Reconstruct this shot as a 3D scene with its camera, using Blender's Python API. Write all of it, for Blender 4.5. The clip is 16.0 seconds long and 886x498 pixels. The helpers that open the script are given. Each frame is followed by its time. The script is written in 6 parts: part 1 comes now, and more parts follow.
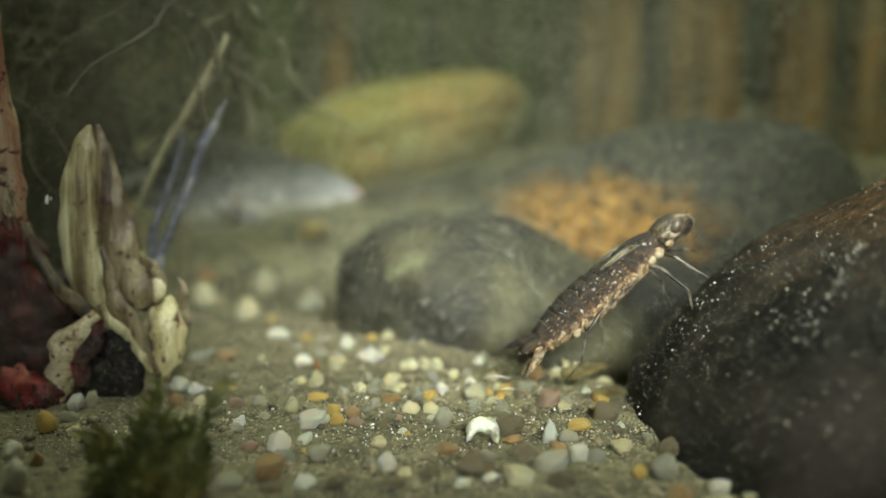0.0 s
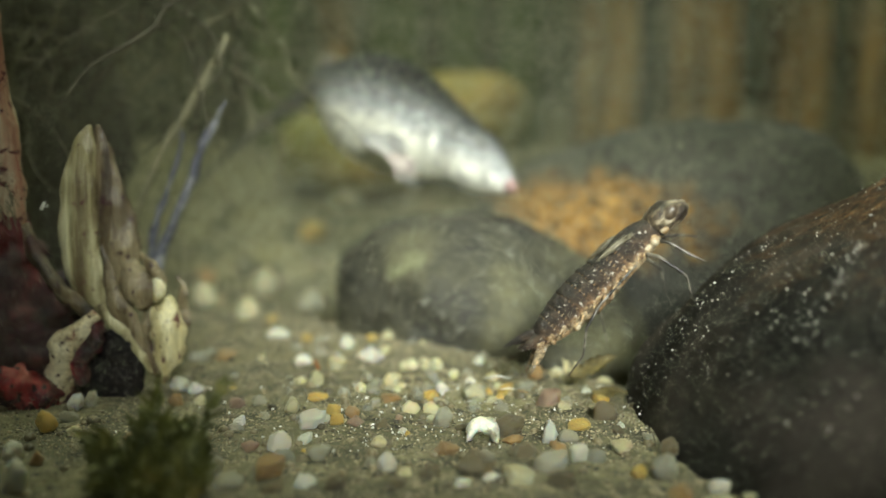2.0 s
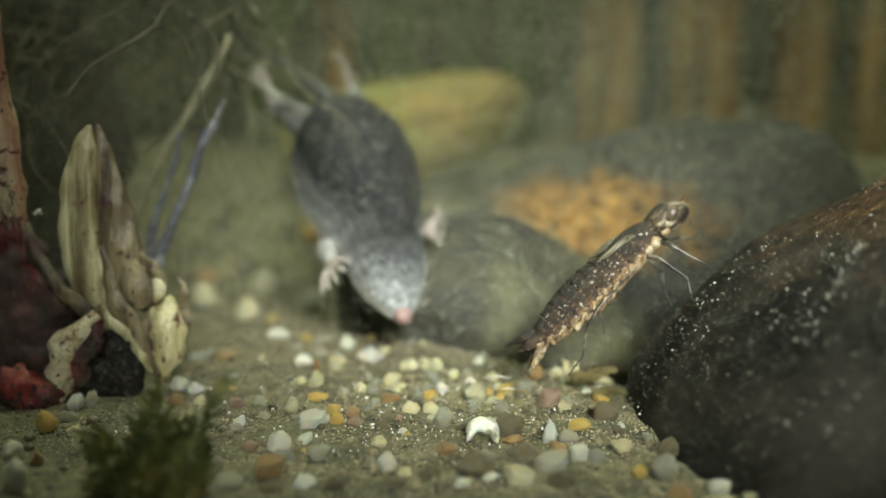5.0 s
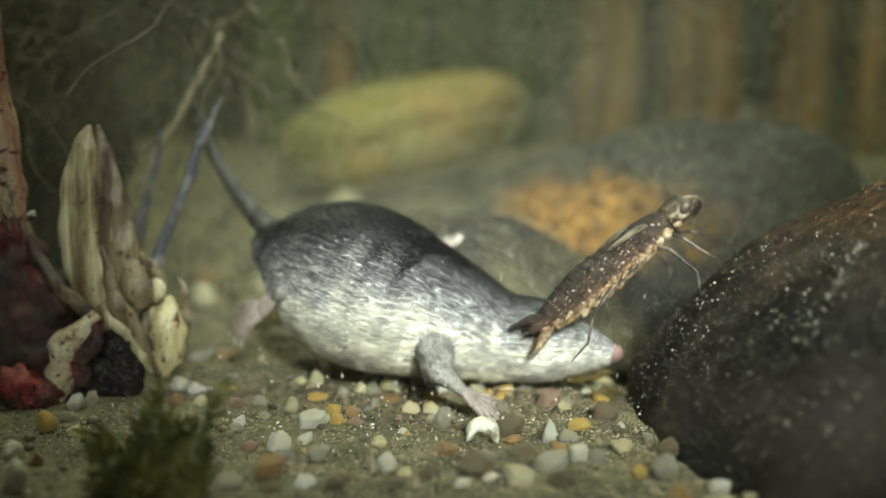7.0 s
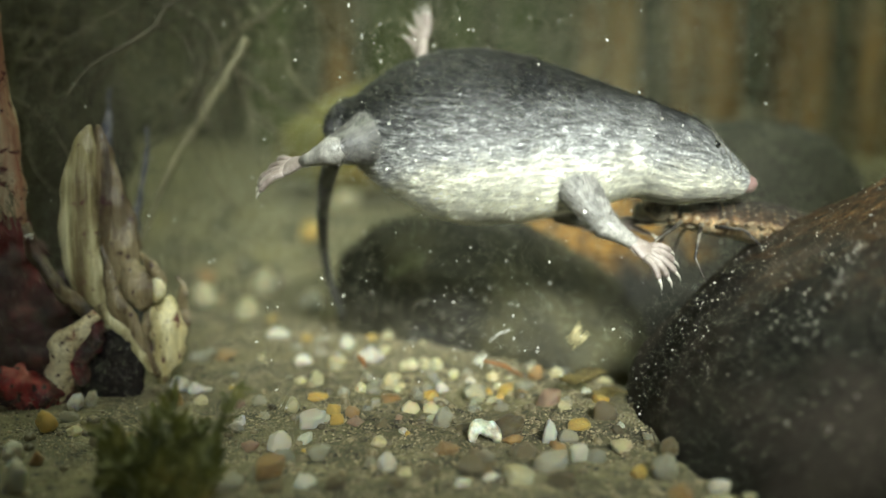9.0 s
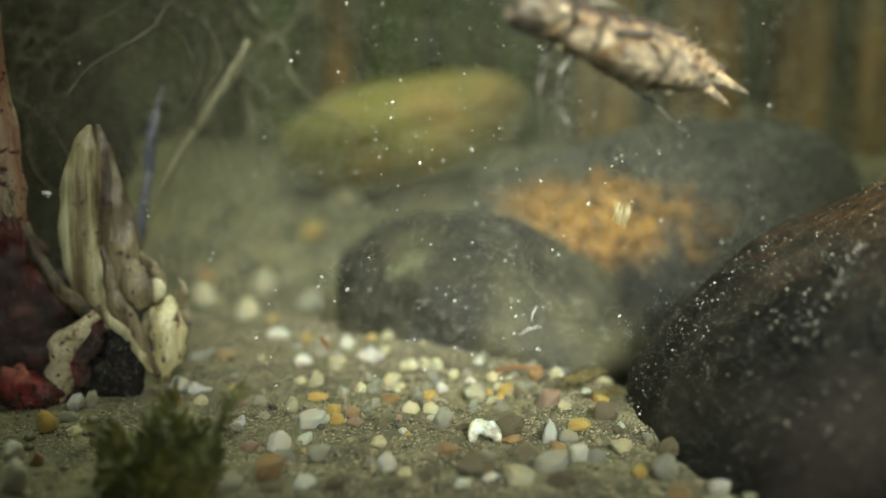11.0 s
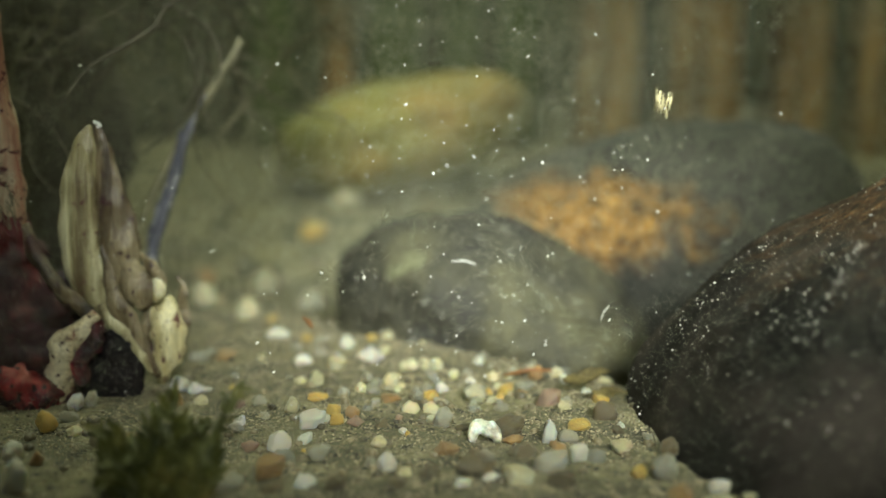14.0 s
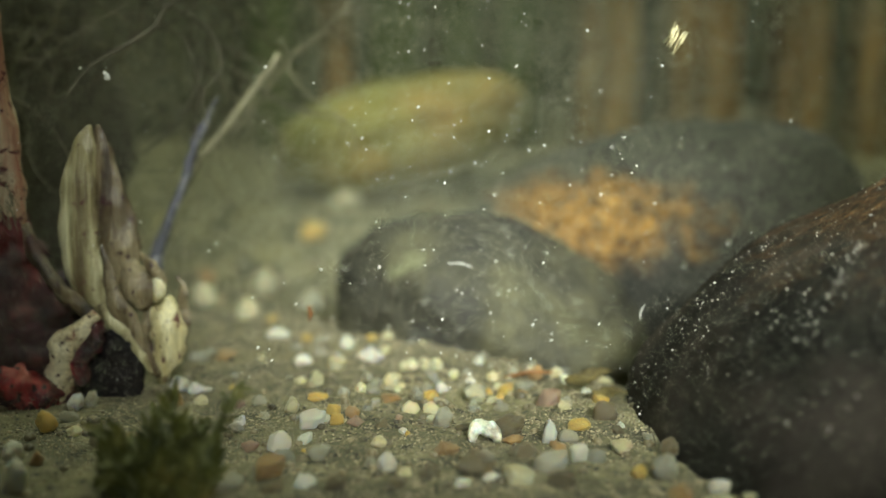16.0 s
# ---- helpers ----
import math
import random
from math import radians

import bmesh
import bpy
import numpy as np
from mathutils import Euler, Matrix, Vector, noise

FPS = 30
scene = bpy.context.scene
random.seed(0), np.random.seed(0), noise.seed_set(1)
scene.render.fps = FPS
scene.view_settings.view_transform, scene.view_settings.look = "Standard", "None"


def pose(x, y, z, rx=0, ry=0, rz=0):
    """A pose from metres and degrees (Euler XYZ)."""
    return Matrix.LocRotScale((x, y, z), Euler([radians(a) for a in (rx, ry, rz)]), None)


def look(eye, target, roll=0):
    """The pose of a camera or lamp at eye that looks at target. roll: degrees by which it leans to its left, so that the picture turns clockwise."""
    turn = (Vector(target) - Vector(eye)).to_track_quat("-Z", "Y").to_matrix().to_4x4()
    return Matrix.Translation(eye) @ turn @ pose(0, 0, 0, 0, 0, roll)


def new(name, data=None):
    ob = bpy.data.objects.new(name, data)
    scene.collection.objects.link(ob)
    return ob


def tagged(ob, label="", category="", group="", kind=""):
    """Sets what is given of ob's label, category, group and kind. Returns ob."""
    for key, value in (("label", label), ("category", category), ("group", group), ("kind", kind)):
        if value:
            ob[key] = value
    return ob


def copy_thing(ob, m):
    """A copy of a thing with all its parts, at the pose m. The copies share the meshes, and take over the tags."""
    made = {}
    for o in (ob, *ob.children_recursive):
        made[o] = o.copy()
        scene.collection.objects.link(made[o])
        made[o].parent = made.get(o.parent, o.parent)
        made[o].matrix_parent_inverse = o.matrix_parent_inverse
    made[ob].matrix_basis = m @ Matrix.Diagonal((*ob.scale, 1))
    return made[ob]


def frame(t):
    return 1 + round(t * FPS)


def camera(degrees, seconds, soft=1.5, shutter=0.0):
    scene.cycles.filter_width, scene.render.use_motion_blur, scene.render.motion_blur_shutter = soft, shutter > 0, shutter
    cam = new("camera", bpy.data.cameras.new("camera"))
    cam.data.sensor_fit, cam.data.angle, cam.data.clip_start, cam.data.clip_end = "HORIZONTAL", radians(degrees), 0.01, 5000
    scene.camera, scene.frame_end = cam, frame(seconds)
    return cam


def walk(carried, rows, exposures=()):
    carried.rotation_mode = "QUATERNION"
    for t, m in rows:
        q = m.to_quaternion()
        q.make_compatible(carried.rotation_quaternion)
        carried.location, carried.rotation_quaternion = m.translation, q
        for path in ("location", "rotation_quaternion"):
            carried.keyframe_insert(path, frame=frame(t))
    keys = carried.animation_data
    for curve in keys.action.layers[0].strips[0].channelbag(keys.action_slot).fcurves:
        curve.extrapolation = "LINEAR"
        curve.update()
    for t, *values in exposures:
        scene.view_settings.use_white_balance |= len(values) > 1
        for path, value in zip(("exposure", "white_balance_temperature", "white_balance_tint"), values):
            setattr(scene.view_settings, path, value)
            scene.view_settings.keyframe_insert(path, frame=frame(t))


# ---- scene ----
MM = 0.001

# camera: stands still, low over the pool's bed, focused on the sand before the stones
EYE = (0.0, -0.20, 0.055)
cam = camera(50, 16.0, 1.5, 0.5)
cam.data.dof.use_dof = True
cam.data.dof.focus_distance = 0.167
cam.data.dof.aperture_fstop = 7.2
STAND = pose(EYE[0], EYE[1], EYE[2], 90 - 8.16, 0, 0)
walk(cam, [(0.0, STAND), (16.0, STAND)], [(0.0, -0.15), (16.0, -0.15)])

# light: dim green water light all round, one film lamp over the water before the stones
world = bpy.data.worlds.new("water_light")
world.use_nodes = True
scene.world = world
back = world.node_tree.nodes["Background"]
back.inputs["Color"].default_value = (0.58, 0.71, 0.43, 1)
back.inputs["Strength"].default_value = 0.115


def film_lamp():
    """The lamp that lights the sand before the stones."""
    data = bpy.data.lights.new("film_lamp", "SPOT")
    data.energy = 36.5
    data.color = (0.92, 1.0, 0.95)
    data.spot_size = radians(20)
    data.spot_blend = 1.0
    data.shadow_soft_size = 0.06
    ob = new("film_lamp", data)
    ob.matrix_world = look((0.09, -0.35, 0.225), (0.004, 0.046, 0.022))
    return tagged(ob, "film lamp hung over the water", "lamp")


def daylight_above():
    """Daylight that comes down through the open water surface."""
    data = bpy.data.lights.new("surface_daylight", "AREA")
    data.shape, data.size, data.size_y = "RECTANGLE", 0.4, 0.35
    data.energy = 3.0
    data.color = (0.88, 1.0, 0.72)
    ob = new("surface_daylight", data)
    ob.matrix_world = look((-0.05, 0.17, 0.60), (-0.02, 0.32, 0.05))
    return tagged(ob, "daylight from the open water surface", "lamp")


film_lamp()
daylight_above()


# ---- materials ----
def nodes_of(name):
    m = bpy.data.materials.new(name)
    m.use_nodes = True
    tree = m.node_tree
    return m, tree.nodes, tree.links, tree.nodes["Principled BSDF"]


def ramp(nodes, stops):
    r = nodes.new("ShaderNodeValToRGB")
    while len(r.color_ramp.elements) < len(stops):
        r.color_ramp.elements.new(0.5)
    for e, (p, c) in zip(r.color_ramp.elements, stops):
        e.position, e.color = p, (*c, 1)
    return r


def noise_node(nodes, links, coord, scale, detail=5.0, rough=0.6, stretch=None):
    n = nodes.new("ShaderNodeTexNoise")
    n.inputs["Scale"].default_value, n.inputs["Detail"].default_value, n.inputs["Roughness"].default_value = scale, detail, rough
    if stretch:
        mp = nodes.new("ShaderNodeMapping")
        mp.inputs["Scale"].default_value = stretch
        links.new(coord, mp.inputs["Vector"])
        coord = mp.outputs["Vector"]
    links.new(coord, n.inputs["Vector"])
    return n


def mixed(nodes, links, fac, a, b, mode="MIX"):
    """a and b: sockets or colours; fac: a socket or a number."""
    m = nodes.new("ShaderNodeMix")
    m.data_type, m.blend_type = "RGBA", mode
    for v, s in ((fac, m.inputs[0]), (a, m.inputs[6]), (b, m.inputs[7])):
        if isinstance(v, tuple):
            s.default_value = (*v, 1)
        elif isinstance(v, (int, float)):
            s.default_value = v
        else:
            links.new(v, s)
    return m.outputs[2]


def threshold(nodes, links, socket, low, high):
    r = nodes.new("ShaderNodeMapRange")
    r.inputs["From Min"].default_value, r.inputs["From Max"].default_value = low, high
    links.new(socket, r.inputs["Value"])
    return r.outputs["Result"]


def surface(name, stops, scale, rough=0.6, bump=0.0004, fine=6.0, spots=None, stretch=None, vary=0.0, island=False, metal=0.0,
            sss=0.0, spec=0.5, transmission=0.0, generated=False):
    """A mottled surface: stops over a coarse noise, a finer grain over it, relief, and spots (colour, scale, low, high)."""
    m, n, l, p = nodes_of(name)
    tc = n.new("ShaderNodeTexCoord")
    co = tc.outputs["Object"]
    big = noise_node(n, l, co, scale, 6.0, 0.62, stretch)
    col = ramp(n, stops)
    l.new(big.outputs["Fac"], col.inputs["Fac"])
    out = col.outputs["Color"]
    small = noise_node(n, l, co, scale * fine, 4.0, 0.7, stretch)
    grain = ramp(n, [(0.3, (0.55, 0.55, 0.55)), (0.7, (1.25, 1.25, 1.25))])
    l.new(small.outputs["Fac"], grain.inputs["Fac"])
    out = mixed(n, l, 0.7, out, grain.outputs["Color"], "MULTIPLY")
    for colour, sc, lo, hi in spots or ():
        s = noise_node(n, l, co, sc, 3.0, 0.6)
        out = mixed(n, l, threshold(n, l, s.outputs["Fac"], lo, hi), out, colour)
    if vary:
        src = n.new("ShaderNodeNewGeometry").outputs["Random Per Island"] if island else n.new("ShaderNodeObjectInfo").outputs["Random"]
        v = ramp(n, [(0.0, (1 - vary,) * 3), (1.0, (1 + vary, 1 + vary * 0.9, 1 + vary * 0.7))])
        l.new(src, v.inputs["Fac"])
        out = mixed(n, l, 1.0, out, v.outputs["Color"], "MULTIPLY")
    l.new(out, p.inputs["Base Color"])
    p.inputs["Metallic"].default_value = metal
    p.inputs["Specular IOR Level"].default_value = spec
    rr = n.new("ShaderNodeMapRange")
    rr.inputs["To Min"].default_value, rr.inputs["To Max"].default_value = max(0.05, rough - 0.15), min(1.0, rough + 0.15)
    l.new(small.outputs["Fac"], rr.inputs["Value"])
    l.new(rr.outputs["Result"], p.inputs["Roughness"])
    if sss:
        p.inputs["Subsurface Weight"].default_value = sss
        p.inputs["Subsurface Radius"].default_value = (0.003, 0.002, 0.001)
        p.inputs["Subsurface Scale"].default_value = 0.3
    if transmission:
        p.inputs["Transmission Weight"].default_value = transmission
        p.inputs["IOR"].default_value = 1.2
    if bump:
        add = n.new("ShaderNodeMath")
        add.operation = "MULTIPLY_ADD"
        add.inputs[1].default_value = 0.4
        l.new(small.outputs["Fac"], add.inputs[0])
        l.new(big.outputs["Fac"], add.inputs[2])
        b = n.new("ShaderNodeBump")
        b.inputs["Strength"].default_value, b.inputs["Distance"].default_value = 1.0, bump
        l.new(add.outputs["Value"], b.inputs["Height"])
        l.new(b.outputs["Normal"], p.inputs["Normal"])
    return m


SAND = surface("sand", [(0.28, (0.036, 0.034, 0.018)), (0.5, (0.138, 0.125, 0.062)), (0.72, (0.32, 0.285, 0.15))], 110, 0.8, 0.0012, 14,
               spots=[((0.25, 0.225, 0.10), 24, 0.50, 0.72), ((0.06, 0.052, 0.034), 60, 0.54, 0.70), ((0.03, 0.027, 0.018), 420, 0.55, 0.66), ((0.05, 0.045, 0.03), 1100, 0.58, 0.68), ((0.55, 0.5, 0.36), 1500, 0.63, 0.70)])
GRAIN = surface("sand_grain", [(0.3, (0.12, 0.10, 0.058)), (0.7, (0.45, 0.39, 0.25))], 60, 0.35, 0, 4, vary=0.6, island=True)
STONE_GREY = surface("grey_algae_stone", [(0.34, (0.016, 0.014, 0.009)), (0.5, (0.043, 0.039, 0.021)), (0.68, (0.11, 0.10, 0.047))], 40, 0.7, 0.0013, 16,
                     spots=[((0.20, 0.20, 0.10), 60, 0.64, 0.80), ((0.10, 0.10, 0.04), 24, 0.62, 0.78), ((0.42, 0.42, 0.34), 420, 0.66, 0.72)])
STONE_OLIVE = surface("olive_stone", [(0.3, (0.18, 0.19, 0.035)), (0.5, (0.30, 0.27, 0.055)), (0.68, (0.48, 0.30, 0.07))], 16, 0.7, 0.001, 10,
                      spots=[((0.17, 0.19, 0.05), 22, 0.58, 0.75)])


def patched_stone(name, stops, rusts, at, stretch, spec, tilt=0):
    """Dark stone with a rusty patch of mineral crust round a place on it."""
    m, n, l, p = nodes_of(name)
    co = n.new("ShaderNodeTexCoord").outputs["Object"]
    base = noise_node(n, l, co, 40, 6, 0.62)
    dark = ramp(n, stops)
    l.new(base.outputs["Fac"], dark.inputs["Fac"])
    grit = noise_node(n, l, co, 330, 6, 0.8)
    rust = ramp(n, rusts)
    l.new(grit.outputs["Fac"], rust.inputs["Fac"])
    shift = n.new("ShaderNodeVectorMath")
    shift.operation = "SUBTRACT"
    shift.inputs[1].default_value = at
    l.new(co, shift.inputs[0])
    size = n.new("ShaderNodeVectorMath")
    size.operation = "MULTIPLY"
    size.inputs[1].default_value = stretch
    lie = n.new("ShaderNodeMapping")
    lie.inputs["Rotation"].default_value = (0, radians(tilt), 0)
    l.new(shift.outputs["Vector"], lie.inputs["Vector"])
    l.new(lie.outputs["Vector"], size.inputs[0])
    dist = n.new("ShaderNodeVectorMath")
    dist.operation = "LENGTH"
    l.new(size.outputs["Vector"], dist.inputs[0])
    edge = noise_node(n, l, co, 95, 7, 0.7)
    rim = n.new("ShaderNodeMath")
    rim.operation = "MULTIPLY_ADD"
    rim.inputs[1].default_value = 2.2
    l.new(edge.outputs["Fac"], rim.inputs[0])
    l.new(dist.outputs["Value"], rim.inputs[2])
    fac = threshold(n, l, rim.outputs["Value"], 2.25, 1.6)
    l.new(mixed(n, l, fac, dark.outputs["Color"], rust.outputs["Color"]), p.inputs["Base Color"])
    p.inputs["Roughness"].default_value = 0.65
    p.inputs["Specular IOR Level"].default_value = spec
    b = n.new("ShaderNodeBump")
    b.inputs["Distance"].default_value = 0.0008
    l.new(grit.outputs["Fac"], b.inputs["Height"])
    l.new(b.outputs["Normal"], p.inputs["Normal"])
    return m


COAT = [((0.17, 0.15, 0.09), 330, 0.50, 0.66)]
PEBBLE_MATS = {
    "white": surface("white_quartz", [(0.3, (0.68, 0.67, 0.53)), (0.7, (0.93, 0.91, 0.79))], 300, 0.3, 0.00015, 5, spots=COAT, vary=0.15, sss=0.6),
    "cream": surface("cream_quartz", [(0.3, (0.52, 0.47, 0.26)), (0.7, (0.82, 0.77, 0.50))], 300, 0.35, 0.00015, 5, spots=COAT, vary=0.2, sss=0.6),
    "yellow": surface("yellow_quartz", [(0.3, (0.46, 0.29, 0.06)), (0.7, (0.78, 0.56, 0.15))], 300, 0.3, 0.00015, 5, spots=COAT, vary=0.15, sss=0.6),
    "orange": surface("orange_jasper", [(0.3, (0.26, 0.15, 0.055)), (0.7, (0.52, 0.34, 0.15))], 300, 0.35, 0.00015, 5, spots=COAT, vary=0.2, sss=0.6),
    "pink": surface("pink_granite", [(0.3, (0.27, 0.16, 0.11)), (0.7, (0.52, 0.37, 0.27))], 400, 0.45, 0.0002, 5, spots=COAT, vary=0.2, sss=0.6),
    "grey": surface("grey_quartz", [(0.3, (0.25, 0.245, 0.175)), (0.7, (0.48, 0.465, 0.36))], 300, 0.3, 0.00015, 5, spots=COAT, vary=0.2, sss=0.6),
    "dark": surface("dark_flint", [(0.3, (0.09, 0.075, 0.045)), (0.7, (0.22, 0.185, 0.11))], 300, 0.35, 0.0002, 5, spots=COAT, vary=0.3, sss=0.6),
}
GRAVEL = surface("mixed_gravel", [(0.3, (0.09, 0.075, 0.042)), (0.7, (0.27, 0.23, 0.14))], 200, 0.4, 0.0001, 5, vary=0.55, island=True)
BARK_BROWN = surface("brown_stem", [(0.38, (0.035, 0.025, 0.012)), (0.5, (0.15, 0.082, 0.020)), (0.62, (0.50, 0.265, 0.052))], 26, 0.7, 0.001, 8, stretch=(1, 1, 0.14))
BARK_GREEN = surface("green_stem", [(0.3, (0.02, 0.034, 0.007)), (0.55, (0.055, 0.085, 0.016)), (0.8, (0.13, 0.14, 0.03))], 20, 0.7, 0.001, 8, stretch=(1, 1, 0.14))
FILLER_DARK = surface("dark_filler_stem", [(0.3, (0.012, 0.012, 0.010)), (0.7, (0.035, 0.032, 0.022))], 20, 0.8, 0.001, 8, stretch=(1, 1, 0.14))
MUD = surface("murky_bank", [(0.3, (0.030, 0.034, 0.016)), (0.7, (0.075, 0.075, 0.035))], 8, 0.9, 0.003, 9)
MOSS = surface("moss", [(0.3, (0.028, 0.038, 0.007)), (0.55, (0.105, 0.112, 0.018)), (0.75, (0.27, 0.22, 0.055))], 160, 0.6, 0, 5, vary=0.55, island=True)
LEAF = surface("rotting_leaf", [(0.3, (0.09, 0.065, 0.02)), (0.7, (0.32, 0.25, 0.085))], 260, 0.6, 0.0002, 5)
ROOT = surface("old_root", [(0.3, (0.050, 0.044, 0.026)), (0.7, (0.16, 0.14, 0.085))], 200, 0.7, 0.0002, 5, vary=0.4)
PEAT = surface("dark_peat", [(0.3, (0.05, 0.042, 0.035)), (0.6, (0.10, 0.085, 0.065)), (0.8, (0.18, 0.15, 0.11))], 90, 0.85, 0.002, 8)
ROOT_PALE = surface("pale_root", [(0.3, (0.10, 0.09, 0.05)), (0.7, (0.28, 0.255, 0.14))], 200, 0.6, 0.0002, 5)
ROOT_VIOLET = surface("violet_root", [(0.3, (0.05, 0.05, 0.064)), (0.52, (0.10, 0.10, 0.122)), (0.64, (0.30, 0.295, 0.29))], 260, 0.6, 0.0002, 5)
SHOOT = surface("reed_sheath", [(0.38, (0.14, 0.10, 0.045)), (0.48, (0.36, 0.31, 0.15)), (0.62, (0.70, 0.65, 0.38))], 240, 0.36, 0.0007, 5, stretch=(1, 1, 0.05),
                spots=[((0.10, 0.02, 0.028), 620, 0.63, 0.67)])
SHOOT_BROWN = surface("withered_sheath", [(0.38, (0.032, 0.021, 0.013)), (0.50, (0.125, 0.090, 0.045)), (0.64, (0.32, 0.255, 0.14))], 230, 0.36, 0.0008, 5, stretch=(1, 1, 0.06),
                      spots=[((0.42, 0.36, 0.20), 60, 0.60, 0.74), ((0.07, 0.03, 0.025), 110, 0.62, 0.72), ((0.045, 0.014, 0.018), 420, 0.60, 0.66)])
SHOOT_BASE = surface("shoot_base_skin", [(0.34, (0.26, 0.16, 0.07)), (0.46, (0.52, 0.43, 0.19)), (0.62, (0.76, 0.68, 0.38))], 210, 0.35, 0.0006, 5, stretch=(1, 1, 0.10),
                     spots=[((0.16, 0.07, 0.05), 240, 0.60, 0.70), ((0.10, 0.02, 0.028), 620, 0.62, 0.66)])
# cream skin made pale enough to hold the highlight on the bud
BUD_HIGHLIGHT = surface("bud_tip_highlight", [(0.3, (0.66, 0.56, 0.28)), (0.7, (0.86, 0.80, 0.54))], 200, 0.2, 0.0002, 5, sss=0.3)
STALK = surface("red_striped_stalk", [(0.3, (0.26, 0.06, 0.05)), (0.42, (0.46, 0.24, 0.15)), (0.50, (0.60, 0.47, 0.30)), (0.70, (0.72, 0.64, 0.45))], 200, 0.45, 0.0004, 6, stretch=(1, 1, 0.10),
                spots=[((0.09, 0.012, 0.012), 620, 0.58, 0.63)])
RHIZOME = surface("red_rhizome", [(0.40, (0.012, 0.004, 0.005)), (0.48, (0.10, 0.010, 0.013)), (0.56, (0.32, 0.025, 0.028)), (0.70, (0.52, 0.17, 0.12))], 110, 0.5, 0.0008, 7,
                  spots=[((0.02, 0.005, 0.006), 420, 0.56, 0.62)])
RHIZOME_PALE = surface("pale_rhizome", [(0.36, (0.10, 0.014, 0.014)), (0.43, (0.24, 0.085, 0.05)), (0.48, (0.50, 0.40, 0.22)), (0.62, (0.74, 0.66, 0.42))], 150, 0.45, 0.0006, 8,
                       spots=[((0.05, 0.012, 0.012), 560, 0.60, 0.65)])
RHIZOME_DARK = surface("dark_rhizome", [(0.38, (0.012, 0.005, 0.006)), (0.50, (0.055, 0.011, 0.012)), (0.61, (0.17, 0.022, 0.02)), (0.76, (0.27, 0.12, 0.08))], 110, 0.6, 0.0010, 7, stretch=(1, 1, 0.3))
# near-black with pale specks; paints the shade inside a hollow
HOLLOW_BLACK = surface("painted_hollow_black", [(0.3, (0.003, 0.0025, 0.003)), (0.7, (0.014, 0.008, 0.009))], 160, 0.7, 0.0006, 6, spots=[((0.22, 0.20, 0.17), 900, 0.68, 0.72)], spec=0.2)
SILT = surface("silt_fleck", [(0.3, (0.80, 0.79, 0.70)), (0.7, (0.93, 0.92, 0.86))], 300, 0.4, 0, 3, vary=0.15)
# flake colours of the water's haze, yellower for the far layer
SILT_HAZE = surface("silt_haze_flake", [(0.3, (0.56, 0.56, 0.37)), (0.7, (0.72, 0.72, 0.52))], 30, 0.8, 0, 3)
OLIVE_HAZE = surface("olive_haze_flake", [(0.3, (0.55, 0.54, 0.28)), (0.7, (0.68, 0.66, 0.38))], 30, 0.8, 0, 3)
SILT_BEAD = surface("bubble_grit", [(0.3, (0.42, 0.41, 0.37)), (0.7, (0.75, 0.73, 0.68))], 300, 0.2, 0, 3, vary=0.5, island=True)
STRAW_PALE = surface("pale_straw", [(0.3, (0.55, 0.45, 0.20)), (0.7, (0.80, 0.72, 0.42))], 300, 0.5, 0, 3)
BROWN_FLECK = surface("brown_fleck", [(0.3, (0.18, 0.07, 0.02)), (0.7, (0.40, 0.18, 0.06))], 300, 0.5, 0, 3)


